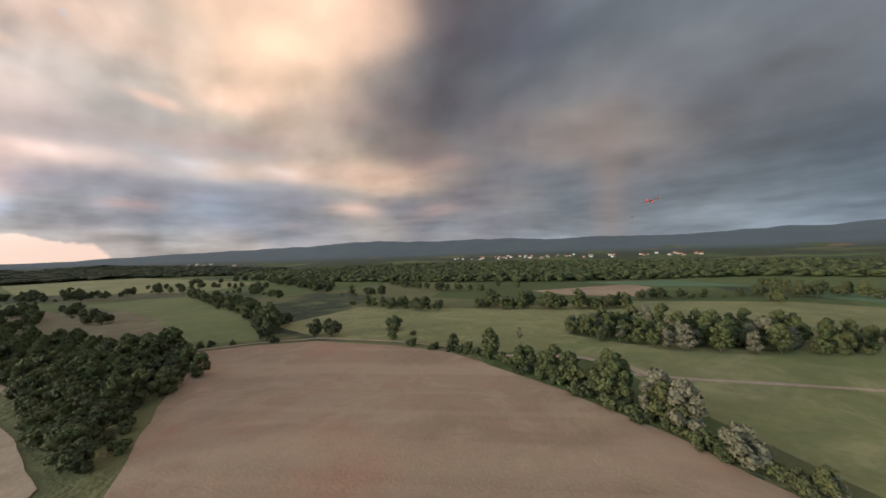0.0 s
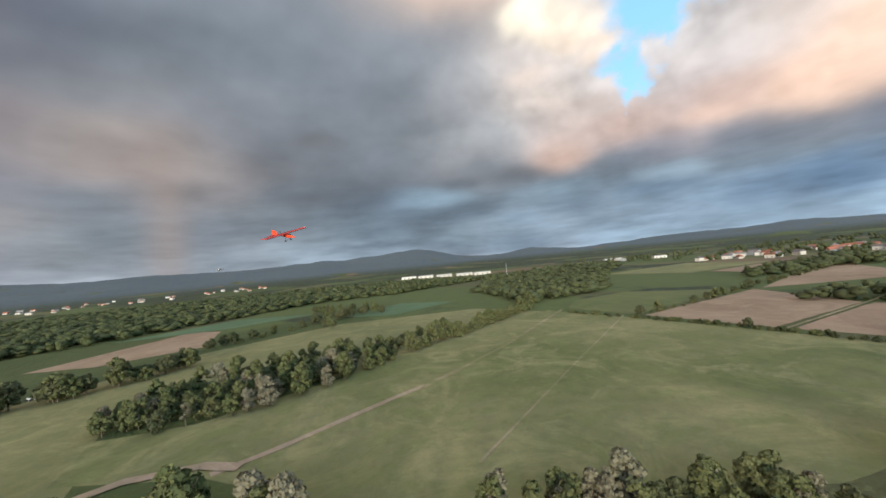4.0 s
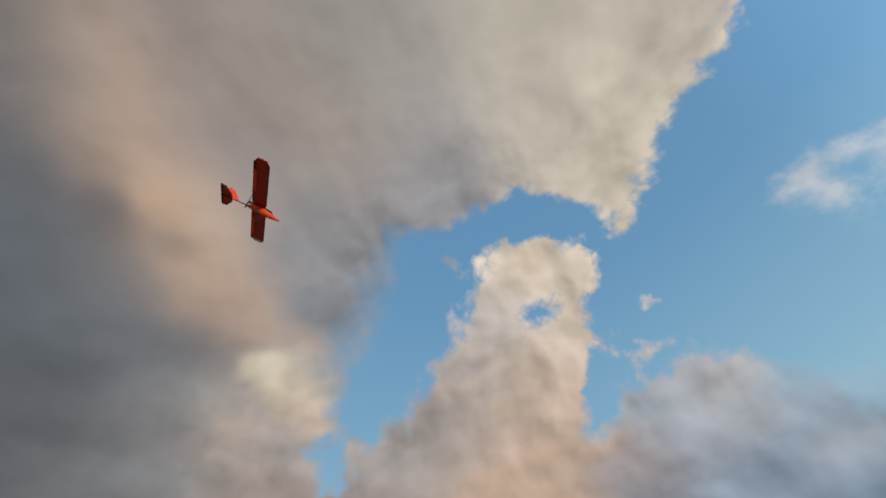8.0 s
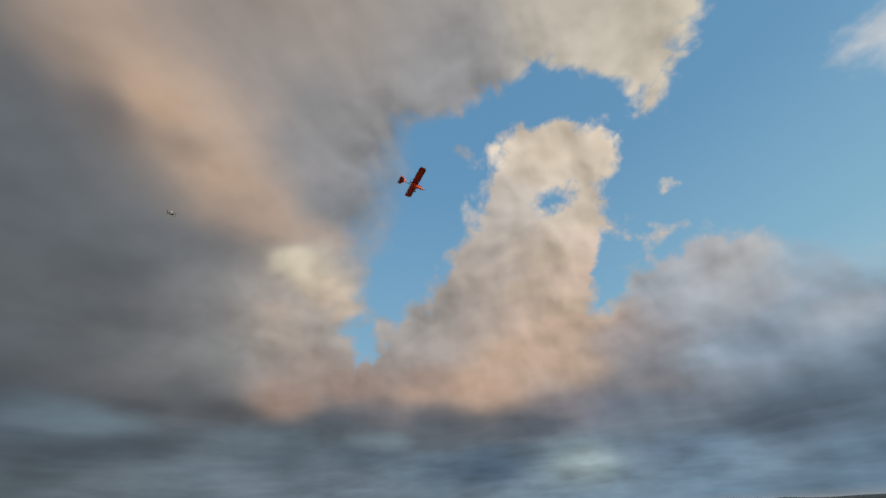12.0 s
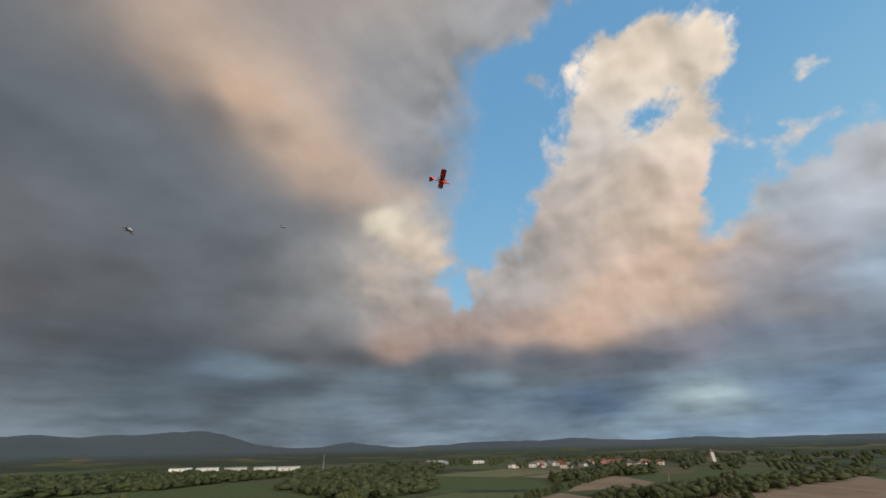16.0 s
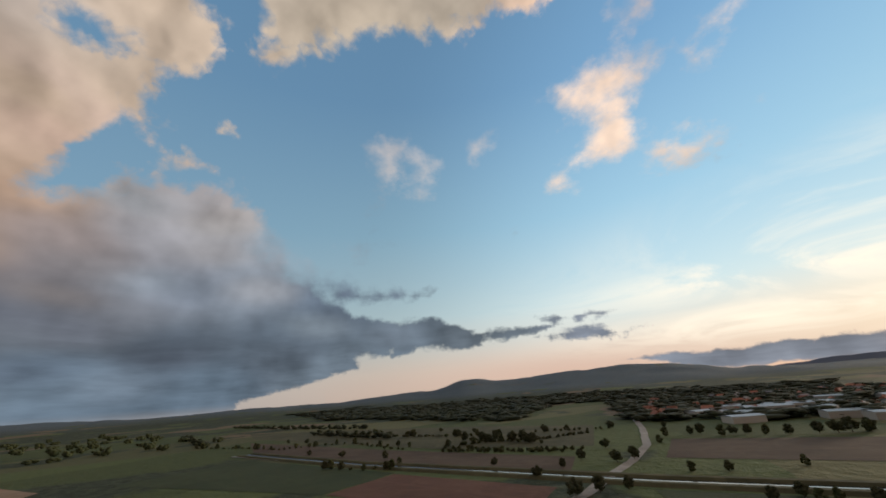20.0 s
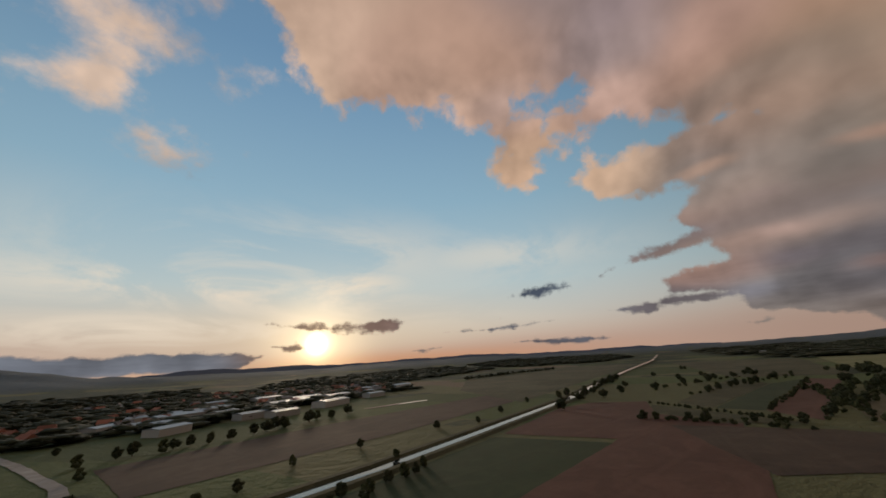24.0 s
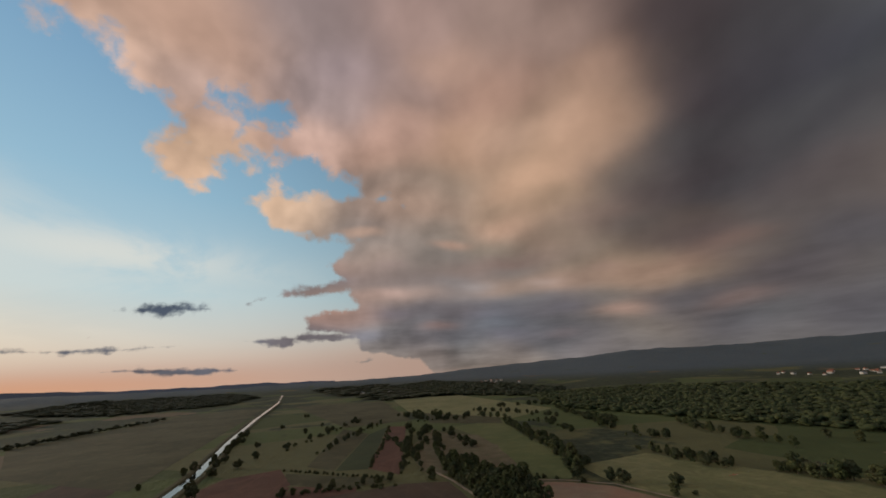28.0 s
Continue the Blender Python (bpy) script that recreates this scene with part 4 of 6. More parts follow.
field("ploughed_field", "small pale brown ploughed strip among trees", TAN, (-131, 342), (-56, 439), (-31, 412), (-33, 328), (-90, 320))
field("ploughed_field", "tan harrowed field beyond the hedge", TAN, (206, 156), (205, 94), (290, 86), (338, 152))
field("ploughed_field", "pinkish tan harrowed field with a straight track beside it", BROWN, (205, 88), (208, 33), (294, 31), (289, 82))
field("ploughed_field", "tan field farther up the valley", TAN, (345, 150), (445, 86), (578, 164), (434, 162))
field("ploughed_field", "brown field farther up the valley", BROWN, (306, 80), (312, 33), (442, 35), (445, 80))
field("crop_field", "green field behind the hedge corner", GREEN, (206, 215), (240, 240), (300, 236), (338, 160), (206, 162))
track("track", "worn sandy farm track across the meadow", SAND, 2.4, (-12, 121), (3, 124.5), (19, 130), (39, 136.5), (52, 140))
track("track", "sandy wheel marks fading into grass", SAND, 0.9, (52, 140), (66, 146), (92, 157))
track("track", "grassy end of the farm track", WORN, 2.2, (50, 138.5), (66, 145), (109, 165), (200, 216))
track("track", "narrow trodden path through the meadow", WORN, 0.8, (40, 87), (110, 122), (199, 165))

# Parcels on the sunset side, between the canal, the road and the hills.
field("crop_field", "dark green crop strip beside the canal bank", BACKLIT_CROP, (375, -222), (173, -196), (178, -140), (380, -120))
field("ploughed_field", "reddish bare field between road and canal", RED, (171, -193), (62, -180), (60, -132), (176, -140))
field("ploughed_field", "long brown strip field behind the canal", BACKLIT_SOIL, (562, -345), (250, -286), (70, -262), (64, -220), (194, -226), (420, -258))
field("meadow", "olive meadow with single trees", BACKLIT_MEADOW, (622, -390), (198, -293), (66, -310), (92, -466), (248, -497), (443, -496), (775, -480))
field("ploughed_field", "broad brown field before the town", BACKLIT_SOIL, (13, -345), (-169, -344), (-400, -330), (-420, -300), (-300, -262), (-125, -256), (16, -262))
field("crop_field", "dark crop field on the near canal bank", BACKLIT_CROP, (20, -184), (-140, -186), (-150, -120), (0, -130))
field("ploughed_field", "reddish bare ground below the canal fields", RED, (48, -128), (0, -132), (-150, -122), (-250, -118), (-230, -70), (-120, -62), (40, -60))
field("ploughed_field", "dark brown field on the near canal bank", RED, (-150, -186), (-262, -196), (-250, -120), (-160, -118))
field("dry_meadow", "dry olive grassland along the canal", BACKLIT_MEADOW, (-300, -252), (-560, -276), (-1300, -345), (-1700, -560), (-1100, -560), (-690, -600), (-420, -420))
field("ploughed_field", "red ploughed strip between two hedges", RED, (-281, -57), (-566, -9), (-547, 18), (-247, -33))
field("crop_field", "pale green crop strip", BACKLIT_MEADOW, (-318, -114), (-583, -82), (-500, -46), (-290, -88))
field("crop_field", "dark green crop strip", BACKLIT_CROP, (-288, -86), (-494, -46), (-560, -12), (-280, -58))
field("meadow", "light meadow strip along a hedge", BACKLIT_MEADOW, (-262, -126), (-300, -130), (-236, -40), (-222, -80))
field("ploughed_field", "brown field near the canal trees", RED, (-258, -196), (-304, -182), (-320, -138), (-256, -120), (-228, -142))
field("ploughed_field", "dark brown field under the hedge", BACKLIT_SOIL, (-208, -104), (-218, -32), (-208, 0), (-160, 2), (-120, -60))
field("scrub_land", "brown rough ground with bushes", SCRUB, (-339, -14), (-463, 36), (-400, 90), (-316, 84), (-215, 66), (-236, -12))
field("crop_field", "green crop beside the tree line", GREEN, (-305, 100), (-360, 140), (-250, 122), (-188, 104), (-173, 82), (-198, 66))
field("crop_field", "pale green field far along the valley", BACKLIT_MEADOW, (-560, 60), (-900, 120), (-820, 280), (-480, 160))
field("meadow", "wide olive pasture far along the valley", BACKLIT_MEADOW, (-600, -80), (-1300, -250), (-1250, 40), (-620, 40))
field("crop_field", "blue-green field before the forest", TEAL, (-120, 445), (-20, 500), (60, 440), (-20, 420))
field("crop_field", "blue-green field behind the tree row", TEAL, (70, 372), (150, 420), (190, 360), (110, 330))
field("meadow", "pale pasture before the dark forest", PALE, (-530, 200), (-780, 60), (-1284, 79), (-1300, 330), (-620, 330))
field("meadow", "long pale field behind the forest", PALE, (100, 1150), (420, 980), (620, 1060), (300, 1300))
field("ploughed_field", "tan field near the village", TAN, (470, 180), (600, 170), (640, 240), (500, 260))
field("meadow", "pale meadow near the village", PALE, (480, 270), (650, 250), (680, 380), (480, 400))
field("ploughed_field", "brown field beyond the tree line", BROWN, (300, 20), (480, 26), (640, -80), (420, -90))
track("track", "pale farm track between fields", SAND, 2.4, (-165, 8), (-211, 3), (-250, -6))
track("track", "thin straight track between brown fields", WORN, 1.3, (202, 90), (300, 84), (450, 84), (600, 100))
track("track", "sandy bed of a dry stream among trees", SAND, 3.4, (-58, 119), (-44, 127), (-30, 131), (-14, 127), (-6, 120))
track("track", "sandy lane beside the ploughed field", SAND, 2.2, (-183, 60), (-171, 82), (-150, 104), (-108, 118), (-80, 121))
track("track", "pale lane at the edge of the wood", SAND, 4.5, (-160, -2), (-131, 1), (-95, 1), (-60, -16))
track("track", "earthy parking strip under the trees", SAND, 6.0, (80, 34), (92, 34), (102, 29), (118, 22), (150, 14))
track("road", "straight pale country road", GRAVEL, 6.0, (56, -120), (52, -150), (46, -172), (42, -204), (34, -248), (29, -312), (38, -420), (52, -520), (70, -640), category="road")
track("road", "pale farm road along the canal", GRAVEL, 3.0, (430, -240), (223, -209), (105, -199), (56, -200), category="road")

# The canal: pale water between grassy banks that stand above the fields.
WATER, wn, wsh = material("canal_water", 0.06)
wsh.inputs["Base Color"].default_value = (0.02, 0.025, 0.025, 1)
wsh.inputs["Specular IOR Level"].default_value = 0.9
ripple = wn.noise(wn.node("ShaderNodeNewGeometry").outputs["Position"], 0.7, 4, 0.6)
bumped(wn, wsh, ripple.outputs[0], 0.25, 0.02)
CANAL = [(420, -250), (223, -217), (105, -208), (20, -200), (-60, -199), (-142, -203), (-335, -214), (-557, -246), (-900, -285), (-1600, -350), (-2200, -430)]


def strip(name, mat, offset, width, low, high, label, category):
    """A ridge or ribbon that runs beside the canal: a sloping cross-section swept along its line."""
    verts, faces = [], []
    for i, (x, y) in enumerate(CANAL):
        a, b = CANAL[max(0, i - 1)], CANAL[min(len(CANAL) - 1, i + 1)]
        d = Vector((b[0] - a[0], b[1] - a[1])).normalized()
        base = float(land(x, y))
        for o, h in ((-0.5, low), (-0.22, high), (0.22, high), (0.5, low)):
            w = offset + o * width
            verts.append((x - d.y * w, y + d.x * w, base + h))
        if i:
            for k in range(3):
                p, q = 4 * (i - 1) + k, 4 * i + k
                faces.append((p, p + 1, q + 1, q))
    me = raw_mesh(name, verts, faces, mat)
    bm = bmesh.new()
    bm.from_mesh(me)
    bmesh.ops.recalc_face_normals(bm, faces=bm.faces[:])
    if sum(f.normal.z for f in bm.faces) < 0:
        bmesh.ops.reverse_faces(bm, faces=bm.faces[:])
    bm.to_mesh(me)
    bm.free()
    return tagged(new(name, me), label, category, kind="structure")


strip("water", WATER, 0.0, 7.0, 0.32, 0.34, "still canal water mirroring the bright sky", "canal")
strip("canal_bank", BACKLIT_MEADOW, -7.5, 8.0, 0.0, 1.3, "raised grassy canal bank", "bank")
strip("canal_bank", BACKLIT_MEADOW, 7.5, 8.0, 0.0, 1.3, "raised grassy canal bank with bushes", "bank")
pool = field("pond", "long pond that mirrors the low sun", WATER, (-215, -402), (-262, -398), (-300, -386), (-296, -378), (-255, -388), (-218, -394), category="pond")


# ---- trees ----
def blob_mesh(rng, centre, radius, squash=0.8):
    """A lumpy low ball of foliage: verts and faces."""
    t = (1 + 5 ** 0.5) / 2
    v = np.array([(-1, t, 0), (1, t, 0), (-1, -t, 0), (1, -t, 0), (0, -1, t), (0, 1, t), (0, -1, -t), (0, 1, -t), (t, 0, -1), (t, 0, 1), (-t, 0, -1), (-t, 0, 1)], float)
    v /= np.linalg.norm(v, axis=1)[:, None]
    f = [(0, 11, 5), (0, 5, 1), (0, 1, 7), (0, 7, 10), (0, 10, 11), (1, 5, 9), (5, 11, 4), (11, 10, 2), (10, 7, 6), (7, 1, 8),
         (3, 9, 4), (3, 4, 2), (3, 2, 6), (3, 6, 8), (3, 8, 9), (4, 9, 5), (2, 4, 11), (6, 2, 10), (8, 6, 7), (9, 8, 1)]
    v = v * rng.uniform(0.75, 1.15, (12, 1)) * radius
    v[:, 2] *= squash
    return v + centre, f


def leaf_cards(rng, centre, radius, count, size, squash=0.85):
    """Small leafy sprays turned outwards on a clump."""
    d = rng.normal(size=(count, 3))
    d /= np.linalg.norm(d, axis=1)[:, None]
    p = centre + d * radius * rng.uniform(0.72, 1.12, (count, 1)) * np.array([1, 1, squash])
    n = d + rng.normal(scale=0.45, size=(count, 3))
    n /= np.linalg.norm(n, axis=1)[:, None]
    u = np.cross(n, rng.normal(size=(count, 3)))
    u /= np.linalg.norm(u, axis=1)[:, None] + 1e-9
    w = np.cross(n, u)
    s = size * rng.uniform(0.6, 1.4, (count, 1))
    quad = np.stack([p - u * s - w * s * 0.6, p + u * s * 0.8 - w * s * 0.7, p + u * s + w * s * 0.6, p - u * s * 0.7 + w * s * 0.8], 1)
    return quad.reshape(-1, 3)


def crown_mesh(name, seed, mat, height, spread, base, clumps, cards, size, taper=0.5, lean=0.0):
    rng = np.random.default_rng(seed)
    verts, faces, k = [], [], 0
    for _ in range(clumps):
        h = rng.uniform(0, 1)
        wide = spread * (1 - abs(h - 0.42) ** 1.6 * (1.2 + taper))
        a, q = rng.uniform(0, 2 * math.pi), rng.uniform(0.25, 1.0) ** 0.6
        c = np.array([math.cos(a) * wide * q * 0.8 + lean * h, math.sin(a) * wide * q * 0.8, base + (height - base) * (0.1 + 0.8 * h)])
        r = spread * rng.uniform(0.26, 0.46) * (1 - 0.3 * h)
        v, f = blob_mesh(rng, c, r * 0.8)
        verts.append(v)
        faces += [tuple(i + k for i in t) for t in f]
        k += len(v)
        q4 = leaf_cards(rng, c, r, cards, size)
        verts.append(q4)
        faces += [(k + 4 * i, k + 4 * i + 1, k + 4 * i + 2, k + 4 * i + 3) for i in range(cards)]
        k += len(q4)
    return raw_mesh(name, np.concatenate(verts), faces, mat)


def trunk_mesh(name, seed, height, girth, limbs, spread, mat=None):
    """A tapered trunk with a few bent limbs."""
    rng = np.random.default_rng(seed + 900)
    verts, faces = [], []

    def tube(points, r0, r1, sides=6):
        start = len(verts)
        for i, p in enumerate(points):
            d = (points[min(i + 1, len(points) - 1)] - points[max(i - 1, 0)]).normalized()
            u = d.orthogonal().normalized()
            w = d.cross(u)
            r = r0 + (r1 - r0) * i / (len(points) - 1)
            for s in range(sides):
                a = 2 * math.pi * s / sides
                verts.append(p + u * math.cos(a) * r + w * math.sin(a) * r)
        for i in range(len(points) - 1):
            for s in range(sides):
                a, b = start + i * sides + s, start + i * sides + (s + 1) % sides
                faces.append((a, b, b + sides, a + sides))

    stem = [Vector((rng.uniform(-0.02, 0.02) * height * i, rng.uniform(-0.02, 0.02) * height * i, height * 0.8 * i / 5 - 0.3)) for i in range(6)]
    tube(stem, girth, girth * 0.3, 8)
    for _ in range(limbs):
        i = rng.integers(2, 5)
        a = rng.uniform(0, 2 * math.pi)
        out = Vector((math.cos(a), math.sin(a), 0)) * spread * rng.uniform(0.5, 0.9)
        p = stem[i]
        tube([p, p + out * 0.5 + Vector((0, 0, height * 0.09)), p + out + Vector((0, 0, height * rng.uniform(0.14, 0.28)))], girth * 0.4, girth * 0.1, 5)
    return raw_mesh(name, verts, faces, mat or BARK, True)


KINDS = {}


def tree_kind(key, name, label, category, mat, seed, height, spread, base, clumps, cards, size, girth=0.25, limbs=5, taper=0.5, lean=0.0):
    ob = thing(name, label, category, at=pose(0, 0, 0))
    crown = new("crown", crown_mesh("crown", seed, mat, height, spread, base, clumps, cards, size, taper, lean))
    stem = new("trunk", trunk_mesh("trunk", seed, height, girth, limbs, spread))
    crown.parent = stem.parent = ob
    KINDS[key] = [ob, False]


tree_kind("oak", "oak_tree", "broad dark green oak with a full crown", "tree", LEAF_DARK, 1, 10.0, 5.0, 1.6, 26, 62, 0.42, 0.35)
tree_kind("ash", "ash_tree", "green broadleaf tree with an uneven crown", "tree", LEAF, 2, 11.0, 4.2, 1.4, 24, 60, 0.40)
tree_kind("elm", "elm_tree", "tall green broadleaf tree in a hedge", "tree", LEAF, 3, 13.0, 4.0, 1.8, 24, 60, 0.42, taper=0.9)
tree_kind("maple", "maple_tree", "rounded dark green tree beside the field", "tree", LEAF_DARK, 4, 8.0, 4.0, 0.9, 22, 58, 0.38)
tree_kind("willow", "willow", "silvery pale willow with feathery leaves", "willow", LEAF_PALE, 5, 11.0, 4.0, 0.8, 26, 80, 0.34, taper=0.7)
tree_kind("sallow", "willow_bush", "rounded silver-grey willow bush", "willow", LEAF_PALE, 6, 7.0, 3.4, 0.4, 18, 80, 0.32)
tree_kind("bush", "bush", "dense green hedge bush", "bush", LEAF, 7, 4.0, 2.6, 0.2, 11, 50, 0.32, 0.1, 3)
tree_kind("thorn", "thorn_bush", "low dark thorn bush", "bush", LEAF_DARK, 8, 2.8, 2.2, 0.1, 9, 46, 0.28, 0.08, 3)
tree_kind("thin", "bare_tree", "half-bare tree with pale limbs and thin leaves", "tree", LEAF_PALE, 9, 12.0, 3.2, 3.0, 9, 40, 0.3, 0.24, 16)
tree_kind("linden", "linden_tree", "domed green linden with dense foliage", "tree", LEAF, 10, 8.4, 3.9, 0.9, 22, 58, 0.38, taper=0.35)
tree_kind("hornbeam", "hornbeam_tree", "dark full-crowned hornbeam at a field edge", "tree", LEAF_DARK, 11, 9.4, 4.5, 1.2, 24, 60, 0.4, 0.3)
COUSIN, COUNT = {"maple": "linden", "oak": "hornbeam"}, {"maple": 0, "oak": 0}
drop = np.random.default_rng(42)


def plant(key, x, y, scale=1.0, group="", label=""):
    if key in COUSIN:
        COUNT[key] += 1
        key = COUSIN[key] if COUNT[key] % 2 else key
    master, used = KINDS[key]
    m = pose(x, y, float(land(x, y)) if math.hypot(x, y) > 900 else 0.0, 0, 0, drop.uniform(0, 360))
    s = scale * drop.uniform(0.88, 1.14)
    if used:
        ob = copy_thing(master, m)
    else:
        ob, KINDS[key][1] = master, True
        ob.matrix_world = m
    ob.scale = (s * drop.uniform(0.9, 1.12), s * drop.uniform(0.9, 1.12), s)
    if group:
        ob["group"] = group
    elif "group" in ob:
        del ob["group"]
    if label:
        ob["label"] = label
    return ob


def hedge(keys, spacing, scatter, *points, scale=1.0, group="trees of a hedge"):
    """Trees and bushes along a line, unevenly spaced."""
    for (x0, y0), (x1, y1) in zip(points, points[1:]):
        length = math.hypot(x1 - x0, y1 - y0)
        for i in range(max(1, int(length / spacing))):
            k = (i + drop.uniform(0.1, 0.9)) * spacing / length
            if k > 1:
                continue
            plant(keys[int(drop.integers(0, len(keys)))], x0 + (x1 - x0) * k + drop.normal() * scatter, y0 + (y1 - y0) * k + drop.normal() * scatter, scale * drop.uniform(0.75, 1.2), group)


def inside(x, y, poly):
    hit = False
    for (x0, y0), (x1, y1) in zip(poly, poly[1:] + poly[:1]):
        if (y0 > y) != (y1 > y) and x < (x1 - x0) * (y - y0) / (y1 - y0) + x0:
            hit = not hit
    return hit


def grove(keys, spacing, *poly, scale=1.0, group="trees of a small wood"):
    poly = list(poly)
    xs, ys = [p[0] for p in poly], [p[1] for p in poly]
    y = min(ys)
    while y < max(ys):
        x = min(xs)
        while x < max(xs):
            px, py = x + drop.uniform(-0.4, 0.4) * spacing, y + drop.uniform(-0.4, 0.4) * spacing
            if inside(px, py, poly):
                plant(keys[int(drop.integers(0, len(keys)))], px, py, scale * drop.uniform(0.75, 1.2), group)
            x += spacing
        y += spacing


# Round the near ploughed field.
plant("willow", 2.0, 86.5, 1.05, label="silvery pale willow at the edge of the ploughed field")
plant("willow", -3.0, 91.0, 0.95)
plant("sallow", 11.0, 77.0, 1.1, label="rounded silver-grey willow bush beside the field")
hedge(["ash", "elm", "maple", "bush"], 5.0, 1.6, (-64, 118), (-46, 110), (-26, 103), (-6, 93), scale=0.85)
hedge(["ash", "maple", "bush", "elm"], 3.6, 1.0, (-46, 110), (-26, 103), (-8, 94), (6, 83), scale=0.72)
hedge(["bush", "thorn"], 2.6, 1.2, (-10, 93), (8, 80), (22, 71), (34, 65), scale=0.7)
hedge(["elm", "ash"], 7.0, 1.5, (-34, 110), (-20, 103), (-8, 96), scale=0.95)
hedge(["bush", "thorn"], 3.4, 1.0, (-100, 116), (-62, 116), (-26, 99), (2, 84), (20, 74), scale=0.9)
hedge(["bush", "ash", "sallow", "maple"], 3.2, 1.6, (18, 74), (38, 65), (60, 51), (78, 40), scale=0.68)
plant("ash", 43, 67, 0.62), plant("willow", 48, 64, 0.6), plant("oak", 55, 57, 0.6), plant("willow", 63, 54, 0.58), plant("maple", 61, 52, 0.7), plant("ash", 69, 46, 0.6)
hedge(["maple", "bush"], 6.0, 2.0, (-84, 121), (-70, 122), scale=0.9)
plant("thin", -58, 139, 0.75), plant("thin", -22, 160, 0.7)
plant("maple", -116, 121, 0.8), plant("bush", -113, 132, 0.8)
plant("oak", -149, 110, 0.95), plant("maple", -158, 107, 1.1)
plant("oak", -171, 88, 0.85), plant("thorn", -164, 88, 1.2)
hedge(["thorn", "bush"], 5.0, 1.5, (-178, 74), (-206, 60), scale=0.8)
hedge(["oak", "ash", "maple", "bush"], 7.5, 2.5, (-176, 92), (-215, 110), (-262, 122), (-314, 134), (-400, 152), (-517, 180), scale=0.9)
plant("oak", -196, 108, 1.0), plant("ash", -206, 106, 0.95)
grove(["oak", "ash", "elm", "maple", "maple"], 6.4, (-300, 14), (-250, 38), (-190, 50), (-134, 27), (-100, 13), (-84, 7), (-78, 3), (-98, 4.5), (-130, 6), (-180, 7), (-240, 2), scale=0.78, group="trees of the wood by the ploughed field")
hedge(["bush", "thorn"], 4.0, 1.0, (-188, 53), (-136, 30), (-90, 9), scale=0.8)
plant("oak", -330, 62, 0.9), plant("maple", -420, 60, 1.0), plant("oak", -440, 66, 1.0), plant("maple", -452, 58, 0.9)
hedge(["oak", "maple", "bush"], 9.0, 3.0, (-500, 46), (-420, 20), (-330, 0), scale=0.9)
# Behind the olive meadow.
grove(["oak", "ash", "maple", "bush"], 8.0, (-236, 196), (-180, 190), (-142, 200), (-150, 216), (-200, 214), scale=0.85)
hedge(["oak", "maple", "ash"], 6.0, 2.0, (-130, 222), (-84, 232), (-28, 262), scale=1.0)
hedge(["oak", "maple", "thin"], 6.5, 2.0, (-124, 228), (-80, 240), (-30, 268), scale=0.95)
grove(["oak", "ash", "elm", "willow", "maple"], 6.2, (-46, 168), (-20, 158), (0, 156), (36, 172), (46, 196), (22, 214), (-20, 196), (-44, 190), scale=0.82)
hedge(["bush", "maple", "ash", "linden"], 3.3, 1.6, (38, 176), (64, 190), (110, 206), (150, 224), (190, 240), scale=0.9)
plant("oak", 66, 203, 0.7), plant("ash", 52, 316, 0.9), plant("maple", 49, 330, 0.8), plant("maple", -160, 376, 1.3)
hedge(["oak", "maple", "bush"], 7.0, 2.0, (-31, 310), (10, 336), (47, 358), (90, 372), scale=1.0)
hedge(["oak", "ash", "maple"], 8.0, 5.0, (190, 240), (215, 280), (250, 330), scale=0.95)
hedge(["bush", "thorn", "bush"], 2.9, 0.8, (192, 203), (196, 160), (199, 106), (197, 73), (192, 30), scale=0.68)
hedge(["bush", "maple"], 7.0, 1.5, (202, 154), (280, 156), (359, 158), (534, 161), scale=0.7)
hedge(["bush"], 6.0, 1.0, (296, 90), (304, 37), scale=0.7)
plant("maple", 292, 72, 0.9), plant("maple", 200, 102, 0.55), plant("bush", 214, 60, 0.9)
hedge(["oak", "ash", "willow", "maple"], 8.0, 3.5, (130, 30), (147, 29), (180, 29), (217, 30), (316, 34), (520, 33), scale=0.9)
grove(["ash", "maple", "oak", "ash"], 6.0, (86, 42), (96, 39), (112, 39), (128, 36), (126, 30), (110, 32), (92, 38), scale=0.75)
hedge(["ash", "maple", "elm", "willow", "bush"], 3.3, 1.5, (34, 69), (58, 55), (80, 42), scale=0.74)
plant("thin", 115, 29, 0.95), plant("thin", 122, 22, 0.8), plant("thin", 128, 20, 0.75)

# Trees on the sunset side.
for x, y in ((50, -166), (41, -175), (30, -183), (77, -199), (64, -250), (42, -246), (33, -255), (21, -325), (19, -430), (56, -300)):
    plant("oak" if x > 30 else "maple", x, y, 0.72, "trees along the road", "dark rounded tree beside the country road")
for x, y in ((463, -335), (429, -337), (365, -328), (287, -316), (258, -310), (241, -306), (326, -255), (273, -247), (218, -240), (190, -223), (115, -227), (70, -227), (223, -415), (284, -438), (380, -300), (150, -350)):
    plant("maple" if (x + y) % 2 else "oak", x, y, 0.62, "single orchard trees", "single round tree on open meadow")
for x, y in ((4, -223), (-12, -227), (-45, -245), (-86, -244), (-78, -206), (-30, -184), (-33, -175), (-20, -177), (-39, -179), (-50, -181), (-58, -180), (-64, -179), (-73, -183), (-150, -240), (-180, -225), (-230, -235), (-300, -245)):
    plant("maple", x, y, 0.6, "trees beside the canal", "small round tree near the canal bank")
hedge(["bush", "bush", "oak", "maple"], 5.0, 2.0, (200, -346), (159, -343), (112, -325), scale=0.9)
